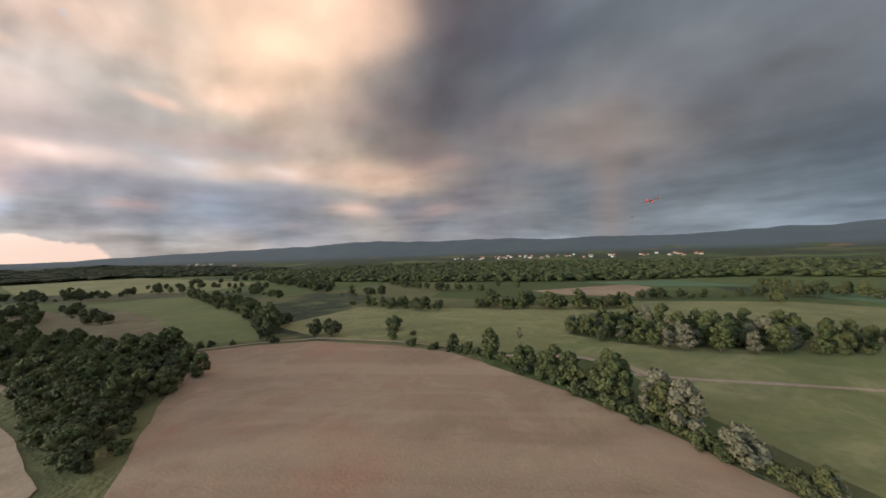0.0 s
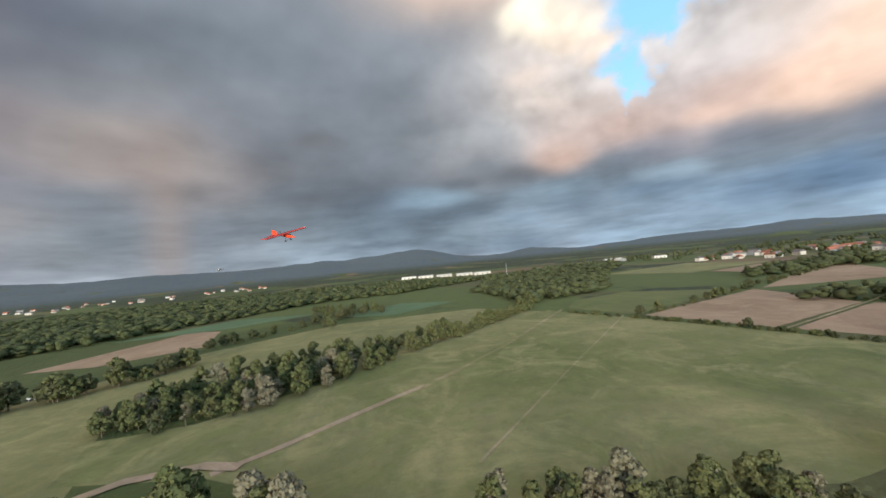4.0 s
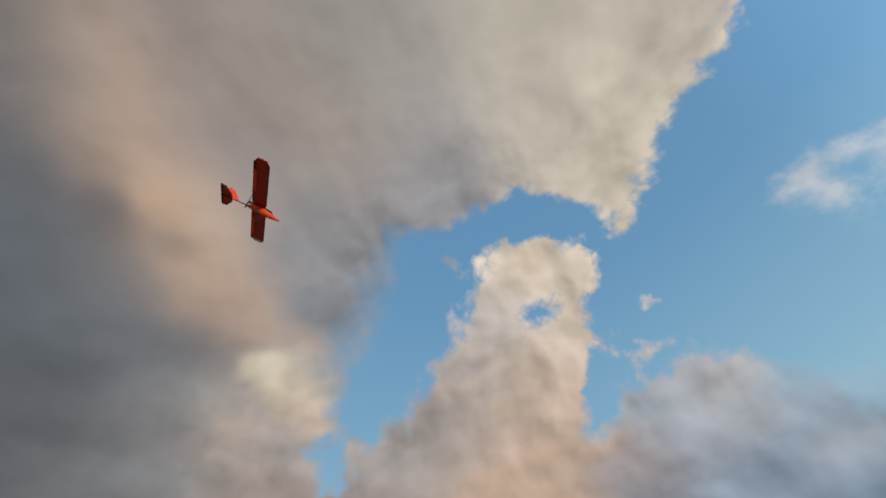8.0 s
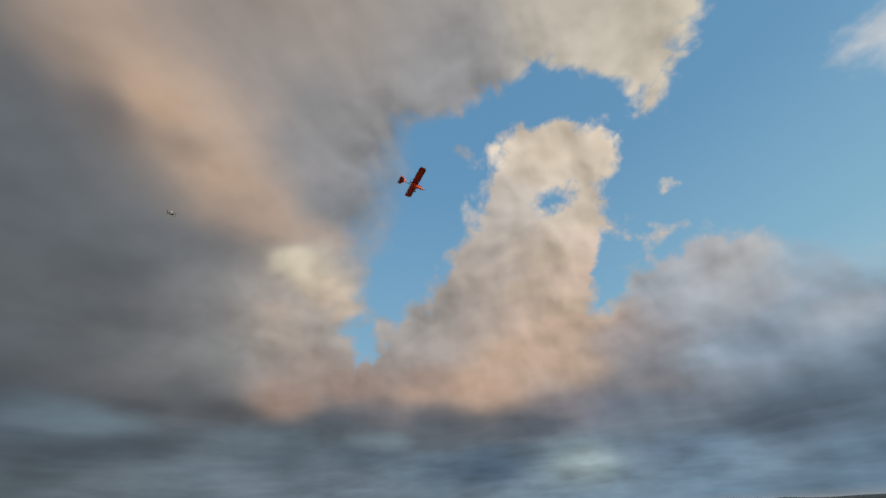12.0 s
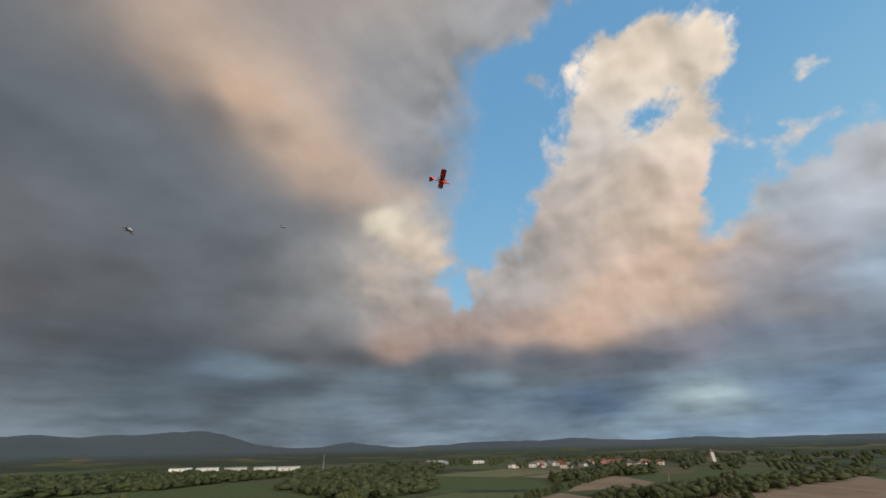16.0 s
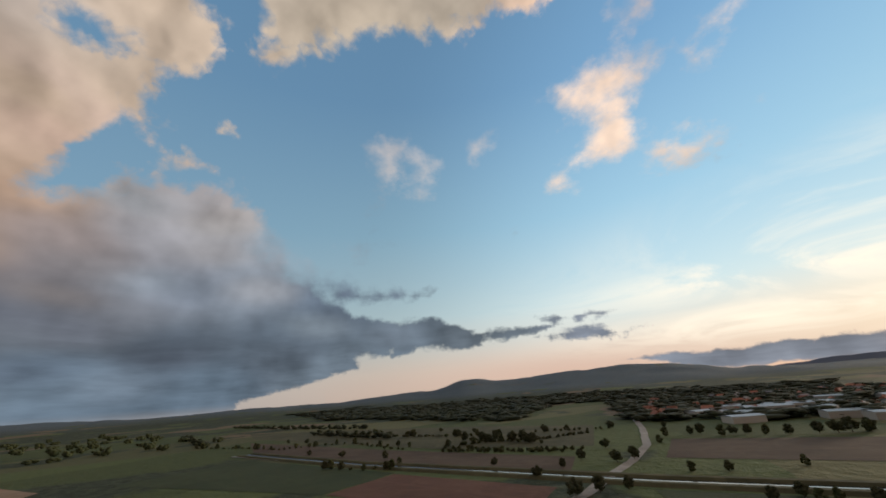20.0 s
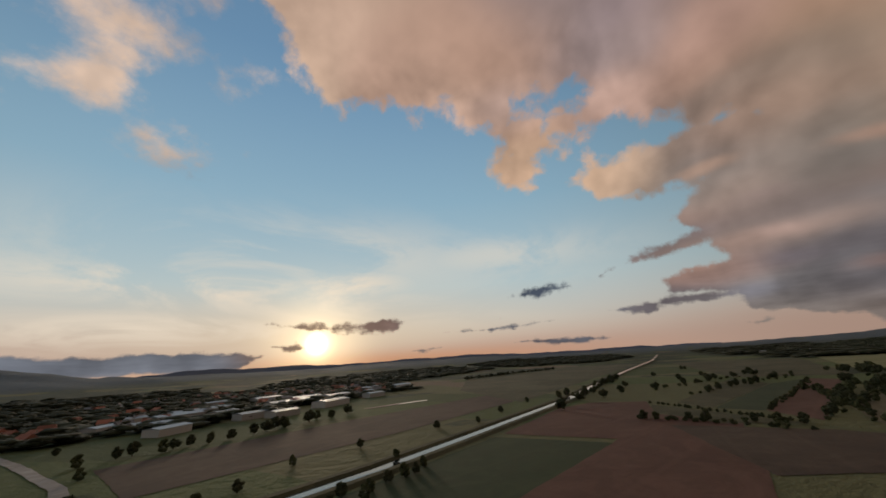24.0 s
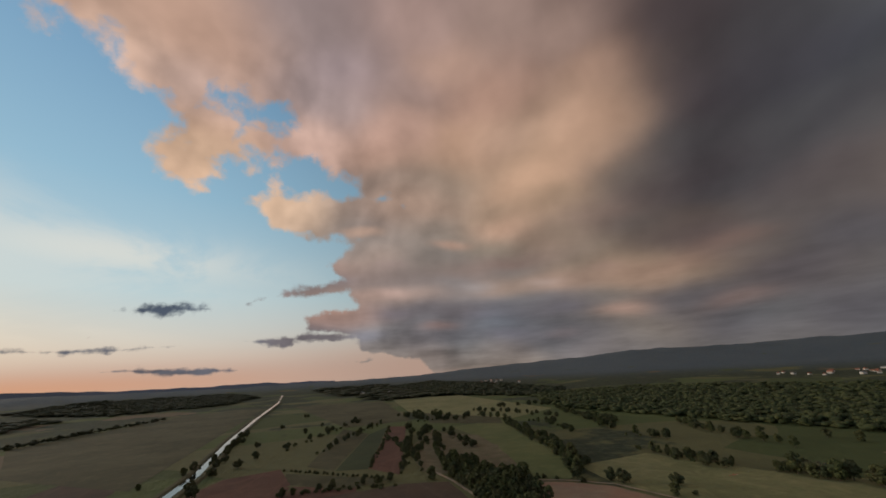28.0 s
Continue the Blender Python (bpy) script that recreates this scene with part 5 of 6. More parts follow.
hedge(["bush", "thorn"], 6.0, 1.0, (196, -296), (117, -286), (64, -296), scale=0.9)
hedge(["oak", "maple"], 11.0, 4.0, (20, -368), (-62, -366), (-193, -390), scale=0.9)
hedge(["thorn", "bush"], 7.0, 1.5, (-281, -56), (-420, -30), (-566, -8), scale=0.8)
hedge(["oak", "bush", "maple"], 9.0, 2.0, (-247, -32), (-299, -20), (-480, 16), (-547, 20), scale=0.8)
hedge(["maple", "bush"], 10.0, 2.0, (-294, 12), (-433, 40), scale=0.8)
hedge(["bush", "thorn"], 6.0, 1.2, (-229, -130), (-224, -82), (-214, -36), scale=0.8)
hedge(["thorn"], 5.0, 0.8, (-312, -134), (-272, -85), (-235, -38), scale=0.7)
hedge(["oak", "bush"], 12.0, 4.0, (-419, -150), (-590, -90), (-690, -50), scale=0.9)
hedge(["oak", "maple", "bush"], 13.0, 3.0, (-340, -224), (-430, -222), (-520, -228), (-640, -245), scale=1.0)
for x, y in ((-361, -205), (-389, -205), (-384, -174), (-348, -182), (-846, -163), (-278, -200), (-250, -188), (-318, -196)):
    plant("oak", x, y, 0.9, "trees beside the canal")
grove(["oak", "maple", "ash"], 8.0, (-226, 18), (-186, 62), (-140, 50), (-120, 20), (-152, 8), scale=0.85, group="trees of a small wood")
hedge(["oak", "ash", "maple"], 9.0, 3.0, (-474, 165), (-360, 150), (-260, 134), (-196, 118), scale=0.95)
hedge(["oak", "maple"], 12.0, 5.0, (-560, 120), (-620, 60), (-720, 30), scale=1.0)
hedge(["oak", "maple"], 16.0, 4.0, (-690, 180), (-580, 250), (-480, 262), scale=1.0)

hedge(["bush", "maple", "oak"], 10.0, 2.5, (-380, -110), (-483, -72), (-639, -10), scale=0.8)
hedge(["thorn", "bush", "maple"], 9.0, 2.0, (-459, 46), (-318, 23), scale=0.8)
hedge(["bush", "oak"], 10.0, 2.5, (-420, 61), (-317, 55), scale=0.85)
hedge(["oak", "ash", "bush"], 8.0, 3.0, (-384, 152), (-258, 126), (-180, 98), scale=0.9)
hedge(["oak", "maple", "ash"], 9.0, 4.0, (-720, 56), (-625, 117), scale=1.0)
hedge(["oak", "maple"], 13.0, 6.0, (-720, 250), (-734, 355), (-640, 385), scale=1.1)
hedge(["oak", "ash"], 8.0, 4.0, (-456, 287), (-380, 299), scale=1.0)
hedge(["bush", "maple"], 7.0, 2.0, (-225, -128), (-233, -36), scale=0.8)
hedge(["bush", "oak", "thorn"], 10.0, 3.0, (-592, 19), (-613, 187), scale=0.9)
hedge(["maple", "bush"], 9.0, 2.5, (-444, -19), (-330, -12), (-217, -9), scale=0.85)
for x, y in ((-185, 375), (-527, -221), (-852, -170), (-130, 137), (-333, -1), (-663, -189), (-560, -140), (-470, -190), (-640, -120)):
    plant("oak", x, y, 0.9, "single field trees", "single dark tree on open farmland")
# Hedges and bushes on the meadows before the sunset hills.
hedge(["bush", "thorn", "maple"], 6.5, 2.0, (617, -292), (496, -293), (417, -285), (350, -335), (231, -287), scale=0.7)
hedge(["bush", "maple"], 9.0, 2.0, (248, -199), (176, -204), scale=0.7)
hedge(["bush", "thorn", "maple"], 4.6, 1.8, (195, -311), (151, -345), (119, -350), (82, -400), scale=0.9)
hedge(["thorn", "bush"], 4.0, 1.2, (188, -279), (82, -282), scale=0.9)
hedge(["bush", "thorn", "maple"], 5.5, 2.0, (398, -403), (339, -394), (242, -382), (170, -383), scale=0.9)
hedge(["bush", "thorn", "oak"], 5.5, 2.0, (148, -410), (87, -422), (60, -440), scale=0.9)
# Tree groups before the lowland forest.
hedge(["oak", "maple", "ash"], 9.0, 4.0, (-590, 166), (-548, 183), scale=1.0)
hedge(["oak", "maple", "bush"], 9.0, 4.0, (-482, 199), (-455, 221), (-345, 202), scale=0.95)
grove(["oak", "ash", "maple"], 9.0, (-460, 280), (-398, 284), (-392, 300), (-452, 302), scale=1.0)
hedge(["oak", "ash", "bush"], 9.0, 3.0, (-304, 239), (-249, 262), scale=0.95)
hedge(["oak", "maple", "ash"], 9.0, 4.0, (-621, 339), (-450, 292), (-330, 254), scale=1.0)
hedge(["oak", "maple", "ash"], 8.0, 4.0, (-328, 347), (-250, 322), (-175, 306), scale=1.05)
hedge(["oak", "maple", "ash"], 8.0, 3.0, (55, 458), (80, 410), (108, 358), scale=1.0)
hedge(["bush", "maple", "ash"], 7.0, 2.0, (46, 195), (78, 213), (113, 225), scale=0.9)


# ---- woods farther off, each one mass of many crowns ----
def crown_stock(seed):
    """A far crown of height 1: some lumps and loose sprays, as triangles."""
    rng = np.random.default_rng(seed)
    v, f, k = [], [], 0
    for i in range(3):
        a = rng.uniform(0, 2 * math.pi)
        c = np.array([math.cos(a) * 0.16, math.sin(a) * 0.16, 0.42 + 0.17 * i])
        bv, bf = blob_mesh(rng, c, 0.3 - 0.04 * i, 0.95)
        v.append(bv)
        f += [tuple(n + k for n in t) for t in bf]
        k += 12
        q = leaf_cards(rng, c, 0.32 - 0.04 * i, 16, 0.075).reshape(-1, 4, 3)[:, :3].reshape(-1, 3)
        v.append(q)
        f += [(k + 3 * n, k + 3 * n + 1, k + 3 * n + 2) for n in range(16)]
        k += 48
    return np.concatenate(v), np.array(f)


STOCK = [crown_stock(s) for s in range(60, 66)]


def wood(name, label, mat, spots, category="wood"):
    """One object for a whole wood: spots are (x, y, height, width)."""
    rng = np.random.default_rng(len(spots))
    vs, fs, k = [], [], 0
    for x, y, h, w in spots:
        v, f = STOCK[int(rng.integers(0, len(STOCK)))]
        a = rng.uniform(0, 2 * math.pi)
        c, s = math.cos(a), math.sin(a)
        p = np.stack([(v[:, 0] * c - v[:, 1] * s) * w + x, (v[:, 0] * s + v[:, 1] * c) * w + y, v[:, 2] * h + float(land(x, y)) - 0.12 * h], 1)
        vs.append(p)
        fs.append(f + k)
        k += len(v)
    vs, fs = np.concatenate(vs).astype(np.float32), np.concatenate(fs).astype(np.int32)
    me = bpy.data.meshes.new(name)
    me.vertices.add(len(vs))
    me.vertices.foreach_set("co", vs.ravel())
    me.loops.add(fs.size)
    me.loops.foreach_set("vertex_index", fs.ravel())
    me.polygons.add(len(fs))
    me.polygons.foreach_set("loop_start", np.arange(0, fs.size, 3, dtype=np.int32))
    me.materials.append(mat)
    me.update(calc_edges=True)
    return tagged(new(name, me), label, category, kind="stuff")


def fill(seed, near, growth, *poly, tall=11.0):
    """Spots inside an outline, wider apart the farther they lie from the valley's middle."""
    rng = np.random.default_rng(seed)
    poly = list(poly)
    xs, ys = [p[0] for p in poly], [p[1] for p in poly]
    out = []
    y = min(ys)
    while y < max(ys):
        x = min(xs)
        gap_y = near + growth * max(0.0, abs(y) - 300)
        while x < max(xs):
            gap = near + growth * max(0.0, math.hypot(x, y) - 300)
            px, py = x + rng.uniform(-0.5, 0.5) * gap, y + rng.uniform(-0.5, 0.5) * gap
            if inside(px, py, poly) and rng.uniform() < 0.93:
                out.append((px, py, tall * rng.uniform(0.55, 1.3), gap * rng.uniform(1.0, 2.4)))
            x += gap
        y += gap_y
    return out


WOOD_GREEN = leafy("wood_green", (0.04, 0.055, 0.022), (0.1, 0.115, 0.045), (0.08, 0.09, 0.04))
WOOD_DARK = leafy("wood_dark", (0.026, 0.037, 0.018), (0.06, 0.072, 0.034), (0.055, 0.06, 0.03))
wood("wood", "wide green lowland forest behind the fields", WOOD_GREEN,
     fill(1, 8.5, 0.013, (-610, 345), (-290, 412), (-128, 452), (-20, 520), (100, 590), (200, 560), (420, 640), (330, 950), (-60, 1150), (-500, 1150), (-1000, 900), (-1000, 480)))
wood("wood", "dark forest belt at the foot of the hills", WOOD_DARK,
     fill(2, 9.0, 0.018, (-1300, 340), (-2300, 170), (-2600, 500), (-1700, 720), (-1150, 700), (-950, 480)))
wood("wood", "dark woods beyond the canal", WOOD_DARK, fill(3, 9.0, 0.018, (-1780, -1366), (-1417, -823), (-1652, -555), (-2197, -569), (-2700, -800), (-2500, -1500)))
wood("wood", "green trees between the meadow and the village", WOOD_GREEN,
     fill(4, 9.5, 0.02, (210, 262), (300, 260), (520, 420), (760, 560), (700, 700), (430, 640), (260, 430)))
wood("wood", "tree belt in front of the village", WOOD_GREEN, fill(5, 10.0, 0.01, (420, 190), (600, 120), (680, 120), (640, 180), (470, 210)))
wood("wood", "row of trees between brown fields", WOOD_GREEN, fill(6, 9.0, 0.008, (290, 112), (302, 66), (390, 18), (640, -100), (660, -85), (400, 40), (312, 90)))
wood("wood", "scattered trees and copses far up the valley", WOOD_GREEN,
     [(x, y, h, w) for x, y, h, w in fill(7, 60.0, 0.015, (650, -400), (1500, -500), (1700, 300), (900, 900), (700, 300), tall=12.0) for x, y, h, w in ((x, y, h, 14), (x + 9, y + 5, h, 12), (x - 8, y + 7, h, 13))])
wood("wood", "hedges and copses south of the canal", WOOD_DARK,
     [s for a in ((1110, -654, 767, -565), (767, -565, 487, -512), (520, -430, 320, -372), (-690, -605, -870, -598), (-870, -598, -1107, -555), (900, -420, 600, -300))
      for s in [(a[0] + (a[2] - a[0]) * k / 24 + 3 * math.sin(k * 7.1), a[1] + (a[3] - a[1]) * k / 24 + 4 * math.cos(k * 5.3), 8.0 + 3 * math.sin(k * 3.7), 15.0 + 3 * math.cos(k * 2.1)) for k in range(25)]])
wood("wood", "copses and orchards between the town and the hills", WOOD_DARK,
     fill(13, 15.0, 0.02, (235, -560), (441, -640), (1020, -900), (1700, -1300), (1500, -1700), (500, -1250), (260, -900), tall=9.0))
wood("wood", "trees among the houses of the town", WOOD_DARK, fill(9, 24.0, 0.0, (60, -480), (-90, -470), (-480, -560), (-620, -800), (-300, -1150), (140, -1000), tall=9.0))
wood("wood", "woods before the sunset hills", WOOD_DARK, fill(10, 16.0, 0.02, (200, -1050), (900, -800), (1500, -1300), (400, -1700), (-400, -1500), (-300, -1200)))
wood("wood", "wooded plain beyond the town", WOOD_DARK, fill(11, 18.0, 0.02, (-700, -800), (-1300, -900), (-1700, -1500), (-900, -1700), (-450, -1200)))
wood("wood", "far trees along the western valley", WOOD_DARK, fill(12, 40.0, 0.02, (-1250, 60), (-2600, -300), (-2700, 150), (-1300, 320)))


# ---- houses ----
def plain(name, base, rough=0.8, spread=0.25, metal=0.0):
    m, n, shader = material(name, rough)
    co = n.noise(n.node("ShaderNodeNewGeometry").outputs["Position"], 0.8, 4, 0.6)
    tint = n.mix(n.node("ShaderNodeObjectInfo").outputs["Random"], tuple(v * (1 - spread) for v in base), tuple(min(1.0, v * (1 + spread)) for v in base))
    n.put(shader.inputs["Base Color"], n.mix(n.math("MULTIPLY", co.outputs[0], 0.4), tint, n.vec("SCALE", tint, 0.7)))
    shader.inputs["Metallic"].default_value = metal
    return m


PLASTER = plain("white_plaster", (0.62, 0.59, 0.53))
TILE = plain("red_roof_tile", (0.33, 0.14, 0.09), spread=0.4)
SLATE = plain("grey_roof", (0.2, 0.19, 0.19), spread=0.4)
METAL = plain("pale_sheet_metal", (0.42, 0.43, 0.44), 0.45, 0.25, 0.4)
PANE = plain("dark_window_glass", (0.03, 0.035, 0.04), 0.15)


def box(bm, x0, x1, y0, y1, z0, z1):
    m = Matrix.Translation(((x0 + x1) / 2, (y0 + y1) / 2, (z0 + z1) / 2)) @ Matrix.Diagonal((x1 - x0, y1 - y0, z1 - z0, 1))
    bmesh.ops.create_cube(bm, size=1.0, matrix=m)


def prism(bm, half_l, half_w, z0, z1):
    v = [bm.verts.new(p) for p in ((-half_l, -half_w, z0), (half_l, -half_w, z0), (half_l, half_w, z0), (-half_l, half_w, z0), (-half_l, 0, z1), (half_l, 0, z1))]
    for f in ((0, 1, 5, 4), (2, 3, 4, 5), (0, 4, 3), (1, 2, 5), (0, 3, 2, 1)):
        bm.faces.new([v[i] for i in f])


def house(length, width, wall_h, roof_h, roof_mat, label):
    ob = thing("house", label, "house", at=pose(0, 0, 0))
    bm = bmesh.new()
    box(bm, -length / 2, length / 2, -width / 2, width / 2, -0.5, wall_h)
    part("wall", bm, PLASTER, ob)
    bm = bmesh.new()
    prism(bm, length / 2 + 0.5, width / 2 + 0.6, wall_h - 0.05, wall_h + roof_h)
    roof = part("roof", bm, roof_mat, ob)
    bm = bmesh.new()
    box(bm, length * 0.2, length * 0.2 + 0.7, 0.4, 1.1, wall_h + roof_h * 0.4, wall_h + roof_h + 0.7)
    part("chimney", bm, TILE, roof)
    for s in (-1, 1):
        for k in (-0.28, 0.22):
            bm = bmesh.new()
            box(bm, length * k - 0.7, length * k + 0.7, s * width / 2 - 0.05, s * width / 2 + 0.05, 1.0, 2.4)
            part("window", bm, PANE, ob)
    return ob


def shed(length, width, h, label):
    ob = thing("factory_hall", label, "factory hall", at=pose(0, 0, 0))
    bm = bmesh.new()
    box(bm, -length / 2, length / 2, -width / 2, width / 2, -0.5, h)
    part("wall", bm, PLASTER, ob)
    bm = bmesh.new()
    prism(bm, length / 2 + 0.3, width / 2 + 0.3, h, h + width * 0.07)
    part("roof", bm, METAL, ob)
    for k in (-0.3, 0.0, 0.3):
        bm = bmesh.new()
        box(bm, length * k - 2, length * k + 2, -width / 2 - 0.06, -width / 2 + 0.06, 0.0, 4.0)
        part("gate", bm, SLATE, ob)
    return ob


HOUSES = [house(12, 9, 5.2, 3.6, TILE, "white plastered house with a red tiled roof"), house(10, 8, 3.4, 3.4, TILE, "low cream house with a red tiled roof"),
          house(14, 9, 5.6, 3.0, SLATE, "white house with a grey roof")]
HALLS = [shed(46, 22, 7.0, "long white factory hall with a sheet-metal roof"), shed(30, 18, 6.0, "pale factory hall with a shining roof")]
fresh = set()


def settle(stock, i, x, y, turn, group):
    ob = stock[i]
    m = pose(x, y, float(land(x, y)), 0, 0, turn)
    if ob.name in fresh:
        ob = copy_thing(ob, m)
    else:
        fresh.add(ob.name)
        ob.matrix_world = m
    ob["group"] = group


def town(seed, count, group, *poly):
    rng = np.random.default_rng(seed)
    poly = list(poly)
    xs, ys = [p[0] for p in poly], [p[1] for p in poly]
    n = 0
    while n < count:
        x, y = rng.uniform(min(xs), max(xs)), rng.uniform(min(ys), max(ys))
        if inside(x, y, poly):
            settle(HOUSES, int(rng.integers(0, 3)), x, y, rng.uniform(0, 180), group)
            n += 1


town(1, 125, "houses of the town by the canal", (40, -520), (-90, -510), (-480, -600), (-560, -760), (-300, -1050), (60, -900))
town(2, 60, "houses of the village below the hills", (-1000, 1350), (-500, 1500), (40, 1560), (60, 1800), (-900, 1750))
town(3, 55, "houses of the village up the valley", (700, 380), (760, 160), (960, 110), (1000, 260), (860, 420))
town(4, 22, "houses of the far village", (-1700, 640), (-2000, 560), (-2100, 800), (-1750, 820))
for x, y, a, i in ((-85, -560, 10, 0), (-205, -556, 5, 0), (-262, -600, 0, 0), (-292, -566, 12, 0), (-360, -580, 0, 1), (-420, -640, 8, 0), (-476, -612, 5, 0), (-330, -520, 0, 1), (-150, -620, 20, 1), (-60, -600, 0, 1), (-240, -680, 10, 0), (-180, -720, 0, 1)):
    settle(HALLS, i, x, y, a, "halls of the works by the town")
for x, y, a, i in ((-218, -557, 20, 0), (-230, -485, 15, 0), (-127, -477, 8, 1), (-123, -535, 30, 1), (-51, -521, 12, 1), (-110, -591, 5, 0), (-49, -455, 25, 1), (-62, -507, 14, 1), (-20, -540, 40, 1), (-150, -455, 10, 1)):
    settle(HALLS, i, x, y, a, "halls of the works by the town")
for x, y, a, i in ((437, 1085, -30, 0), (470, 1030, -30, 0), (500, 965, -25, 0), (535, 905, -25, 0), (556, 846, -25, 0), (900, 691, -40, 0), (934, 578, -40, 1), (860, 640, 0, 1), (-1755, 120, 0, 0), (-1844, -9, 5, 0), (-1800, 60, 0, 1), (-1750, 690, 0, 0), (-1850, 660, 0, 0)):
    settle(HALLS, i, x, y, a, "pale halls across the valley")

# ---- the parking place under the trees ----
def paint(name, colour, rough=0.35):
    m, n, shader = material(name, rough)
    co = n.noise(n.node("ShaderNodeNewGeometry").outputs["Position"], 3.0, 4, 0.6)
    n.put(shader.inputs["Base Color"], n.mix(n.math("MULTIPLY", co.outputs[0], 0.3), colour, tuple(v * 0.7 for v in colour)))
    n.put(shader.inputs["Roughness"], n.step(co.outputs[0], 0.3, 0.7, rough * 0.8, rough * 1.4))
    return m


RUBBER = paint("tyre_rubber", (0.02, 0.02, 0.02), 0.8)
CAR_GLASS = paint("car_glass", (0.02, 0.025, 0.03), 0.08)
RIM = paint("wheel_rim", (0.4, 0.4, 0.42), 0.3)


def loft(bm, sections):
    """Skins closed outlines of equal count one after another and caps the ends."""
    rows = [[bm.verts.new(p) for p in s] for s in sections]
    for a, b in zip(rows, rows[1:]):
        for i in range(len(a)):
            j = (i + 1) % len(a)
            bm.faces.new((a[i], a[j], b[j], b[i]))
    bm.faces.new(rows[0][::-1])
    bm.faces.new(rows[-1])
    bmesh.ops.recalc_face_normals(bm, faces=bm.faces[:])


def car(name, label, category, colour, at, length=4.4, height=1.45, boxy=False):
    ob = thing(name, label, category, at=at)
    lac = paint(category.replace(" ", "_") + "_paint", colour)
    w = 0.88

    def ring(x, z0, z1, k):
        return [(x, -w * k, z0), (x, w * k, z0), (x, w * k * 1.02, (z0 + z1) / 2), (x, w * k * 0.9, z1), (x, -w * k * 0.9, z1), (x, -w * k * 1.02, (z0 + z1) / 2)]

    h = length / 2
    bm = bmesh.new()
    belt = 0.85 if not boxy else 1.0
    loft(bm, [ring(-h, 0.4, belt * 0.8, 0.86), ring(-h * 0.94, 0.25, belt, 0.97), ring(0, 0.22, belt, 1.0), ring(h * 0.6, 0.24, belt * 0.95, 0.99), ring(h * 0.95, 0.28, belt * 0.75, 0.94), ring(h, 0.4, belt * 0.6, 0.84)])
    part("body", bm, lac, ob)
    bm = bmesh.new()
    a, b = (-h * 0.95, h * 0.55) if boxy else (-h * 0.8, h * 0.42)
    loft(bm, [ring(a, belt - 0.05, belt + 0.02, 0.9), ring(a * 0.82, belt - 0.05, height - 0.06, 0.84), ring(b * 0.3, belt - 0.05, height - 0.05, 0.84), ring(b, belt - 0.05, belt + 0.02, 0.88)])
    part("window", bm, CAR_GLASS, ob, "dark car windows")
    bm = bmesh.new()
    loft(bm, [ring(a * 0.84, height - 0.07, height, 0.84), ring(b * 0.32, height - 0.07, height, 0.84)])
    part("roof", bm, lac, ob)
    for sx in (-0.62, 0.62):
        for sy in (-1, 1):
            m = pose(sx * h, sy * w * 0.9, 0.32, 90)
            bm = bmesh.new()
            bmesh.ops.create_cone(bm, cap_ends=True, segments=18, radius1=0.32, radius2=0.32, depth=0.2, matrix=m)
            tyre = part("tyre", bm, RUBBER, ob)
            bm = bmesh.new()
            bmesh.ops.create_cone(bm, cap_ends=True, segments=12, radius1=0.2, radius2=0.2, depth=0.24, matrix=m)
            part("rim", bm, RIM, tyre)
    lamp_mat = paint("headlight_glass", (0.7, 0.7, 0.68), 0.1)
    for sy in (-1, 1):
        bm = bmesh.new()
        box(bm, h - 0.12, h - 0.02, sy * 0.55 - 0.14, sy * 0.55 + 0.14, 0.52, 0.66)
        part("headlight", bm, lamp_mat, ob)


car("van", "bright orange small van parked under trees", "van", (0.75, 0.22, 0.02), pose(93.0, 35.2, 0.06, 0, 0, 20), 4.6, 1.8, True)
car("car", "silver-white car parked beside the orange van", "car", (0.62, 0.62, 0.62), pose(97.0, 36.0, 0.06, 0, 0, -15))
car("car", "dark grey car parked under the trees", "car", (0.04, 0.045, 0.05), pose(88.5, 34.8, 0.06, 0, 0, 35))
car("car", "black car with a pale roof parked under the trees", "car", (0.02, 0.02, 0.022), pose(86.0, 36.2, 0.06, 0, 0, 15))
shelter = thing("shelter", "open shelter with a faded green gable roof", "shelter", at=pose(83.0, 31.5, 0, 0, 0, 20))
bm = bmesh.new()
prism(bm, 3.6, 2.8, 2.6, 3.9)
part("roof", bm, plain("green_roof_sheet", (0.07, 0.2, 0.17), 0.6), shelter, "faded green sheet roof")
for sx in (-3.2, 3.2):
    for sy in (-2.3, 2.3):
        bm = bmesh.new()
        box(bm, sx - 0.09, sx + 0.09, sy - 0.09, sy + 0.09, -0.1, 2.65)
        part("post", bm, BARK, shelter)
hut = thing("hut", "small weathered grey hut among bushes", "hut", at=pose(79.5, 37.0, 0, 0, 0, 10))
bm = bmesh.new()
box(bm, -1.5, 1.5, -1.2, 1.2, -0.1, 2.1)
part("wall", bm, plain("weathered_board", (0.18, 0.16, 0.15), 0.9), hut)
bm = bmesh.new()
prism(bm, 1.8, 1.5, 2.05, 2.8)
part("roof", bm, SLATE, hut)
mast = thing("mast", "slender pale radio mast beyond the trees", "mast", at=pose(420, 560, 0))
for i in range(4):
    bm = bmesh.new()
    bmesh.ops.create_cone(bm, cap_ends=True, segments=8, radius1=0.7 - 0.12 * i, radius2=0.58 - 0.12 * i, depth=7.6, matrix=Matrix.Translation((0, 0, 3.7 + 7.5 * i)))
    part("section", bm, METAL, mast)
church = thing("church", "white church with a tower on a low hill", "church", at=pose(1030, 60, float(land(1030, 60)), 0, 0, 25))
bm = bmesh.new()
box(bm, -3, 3, -3, 3, -1, 17)
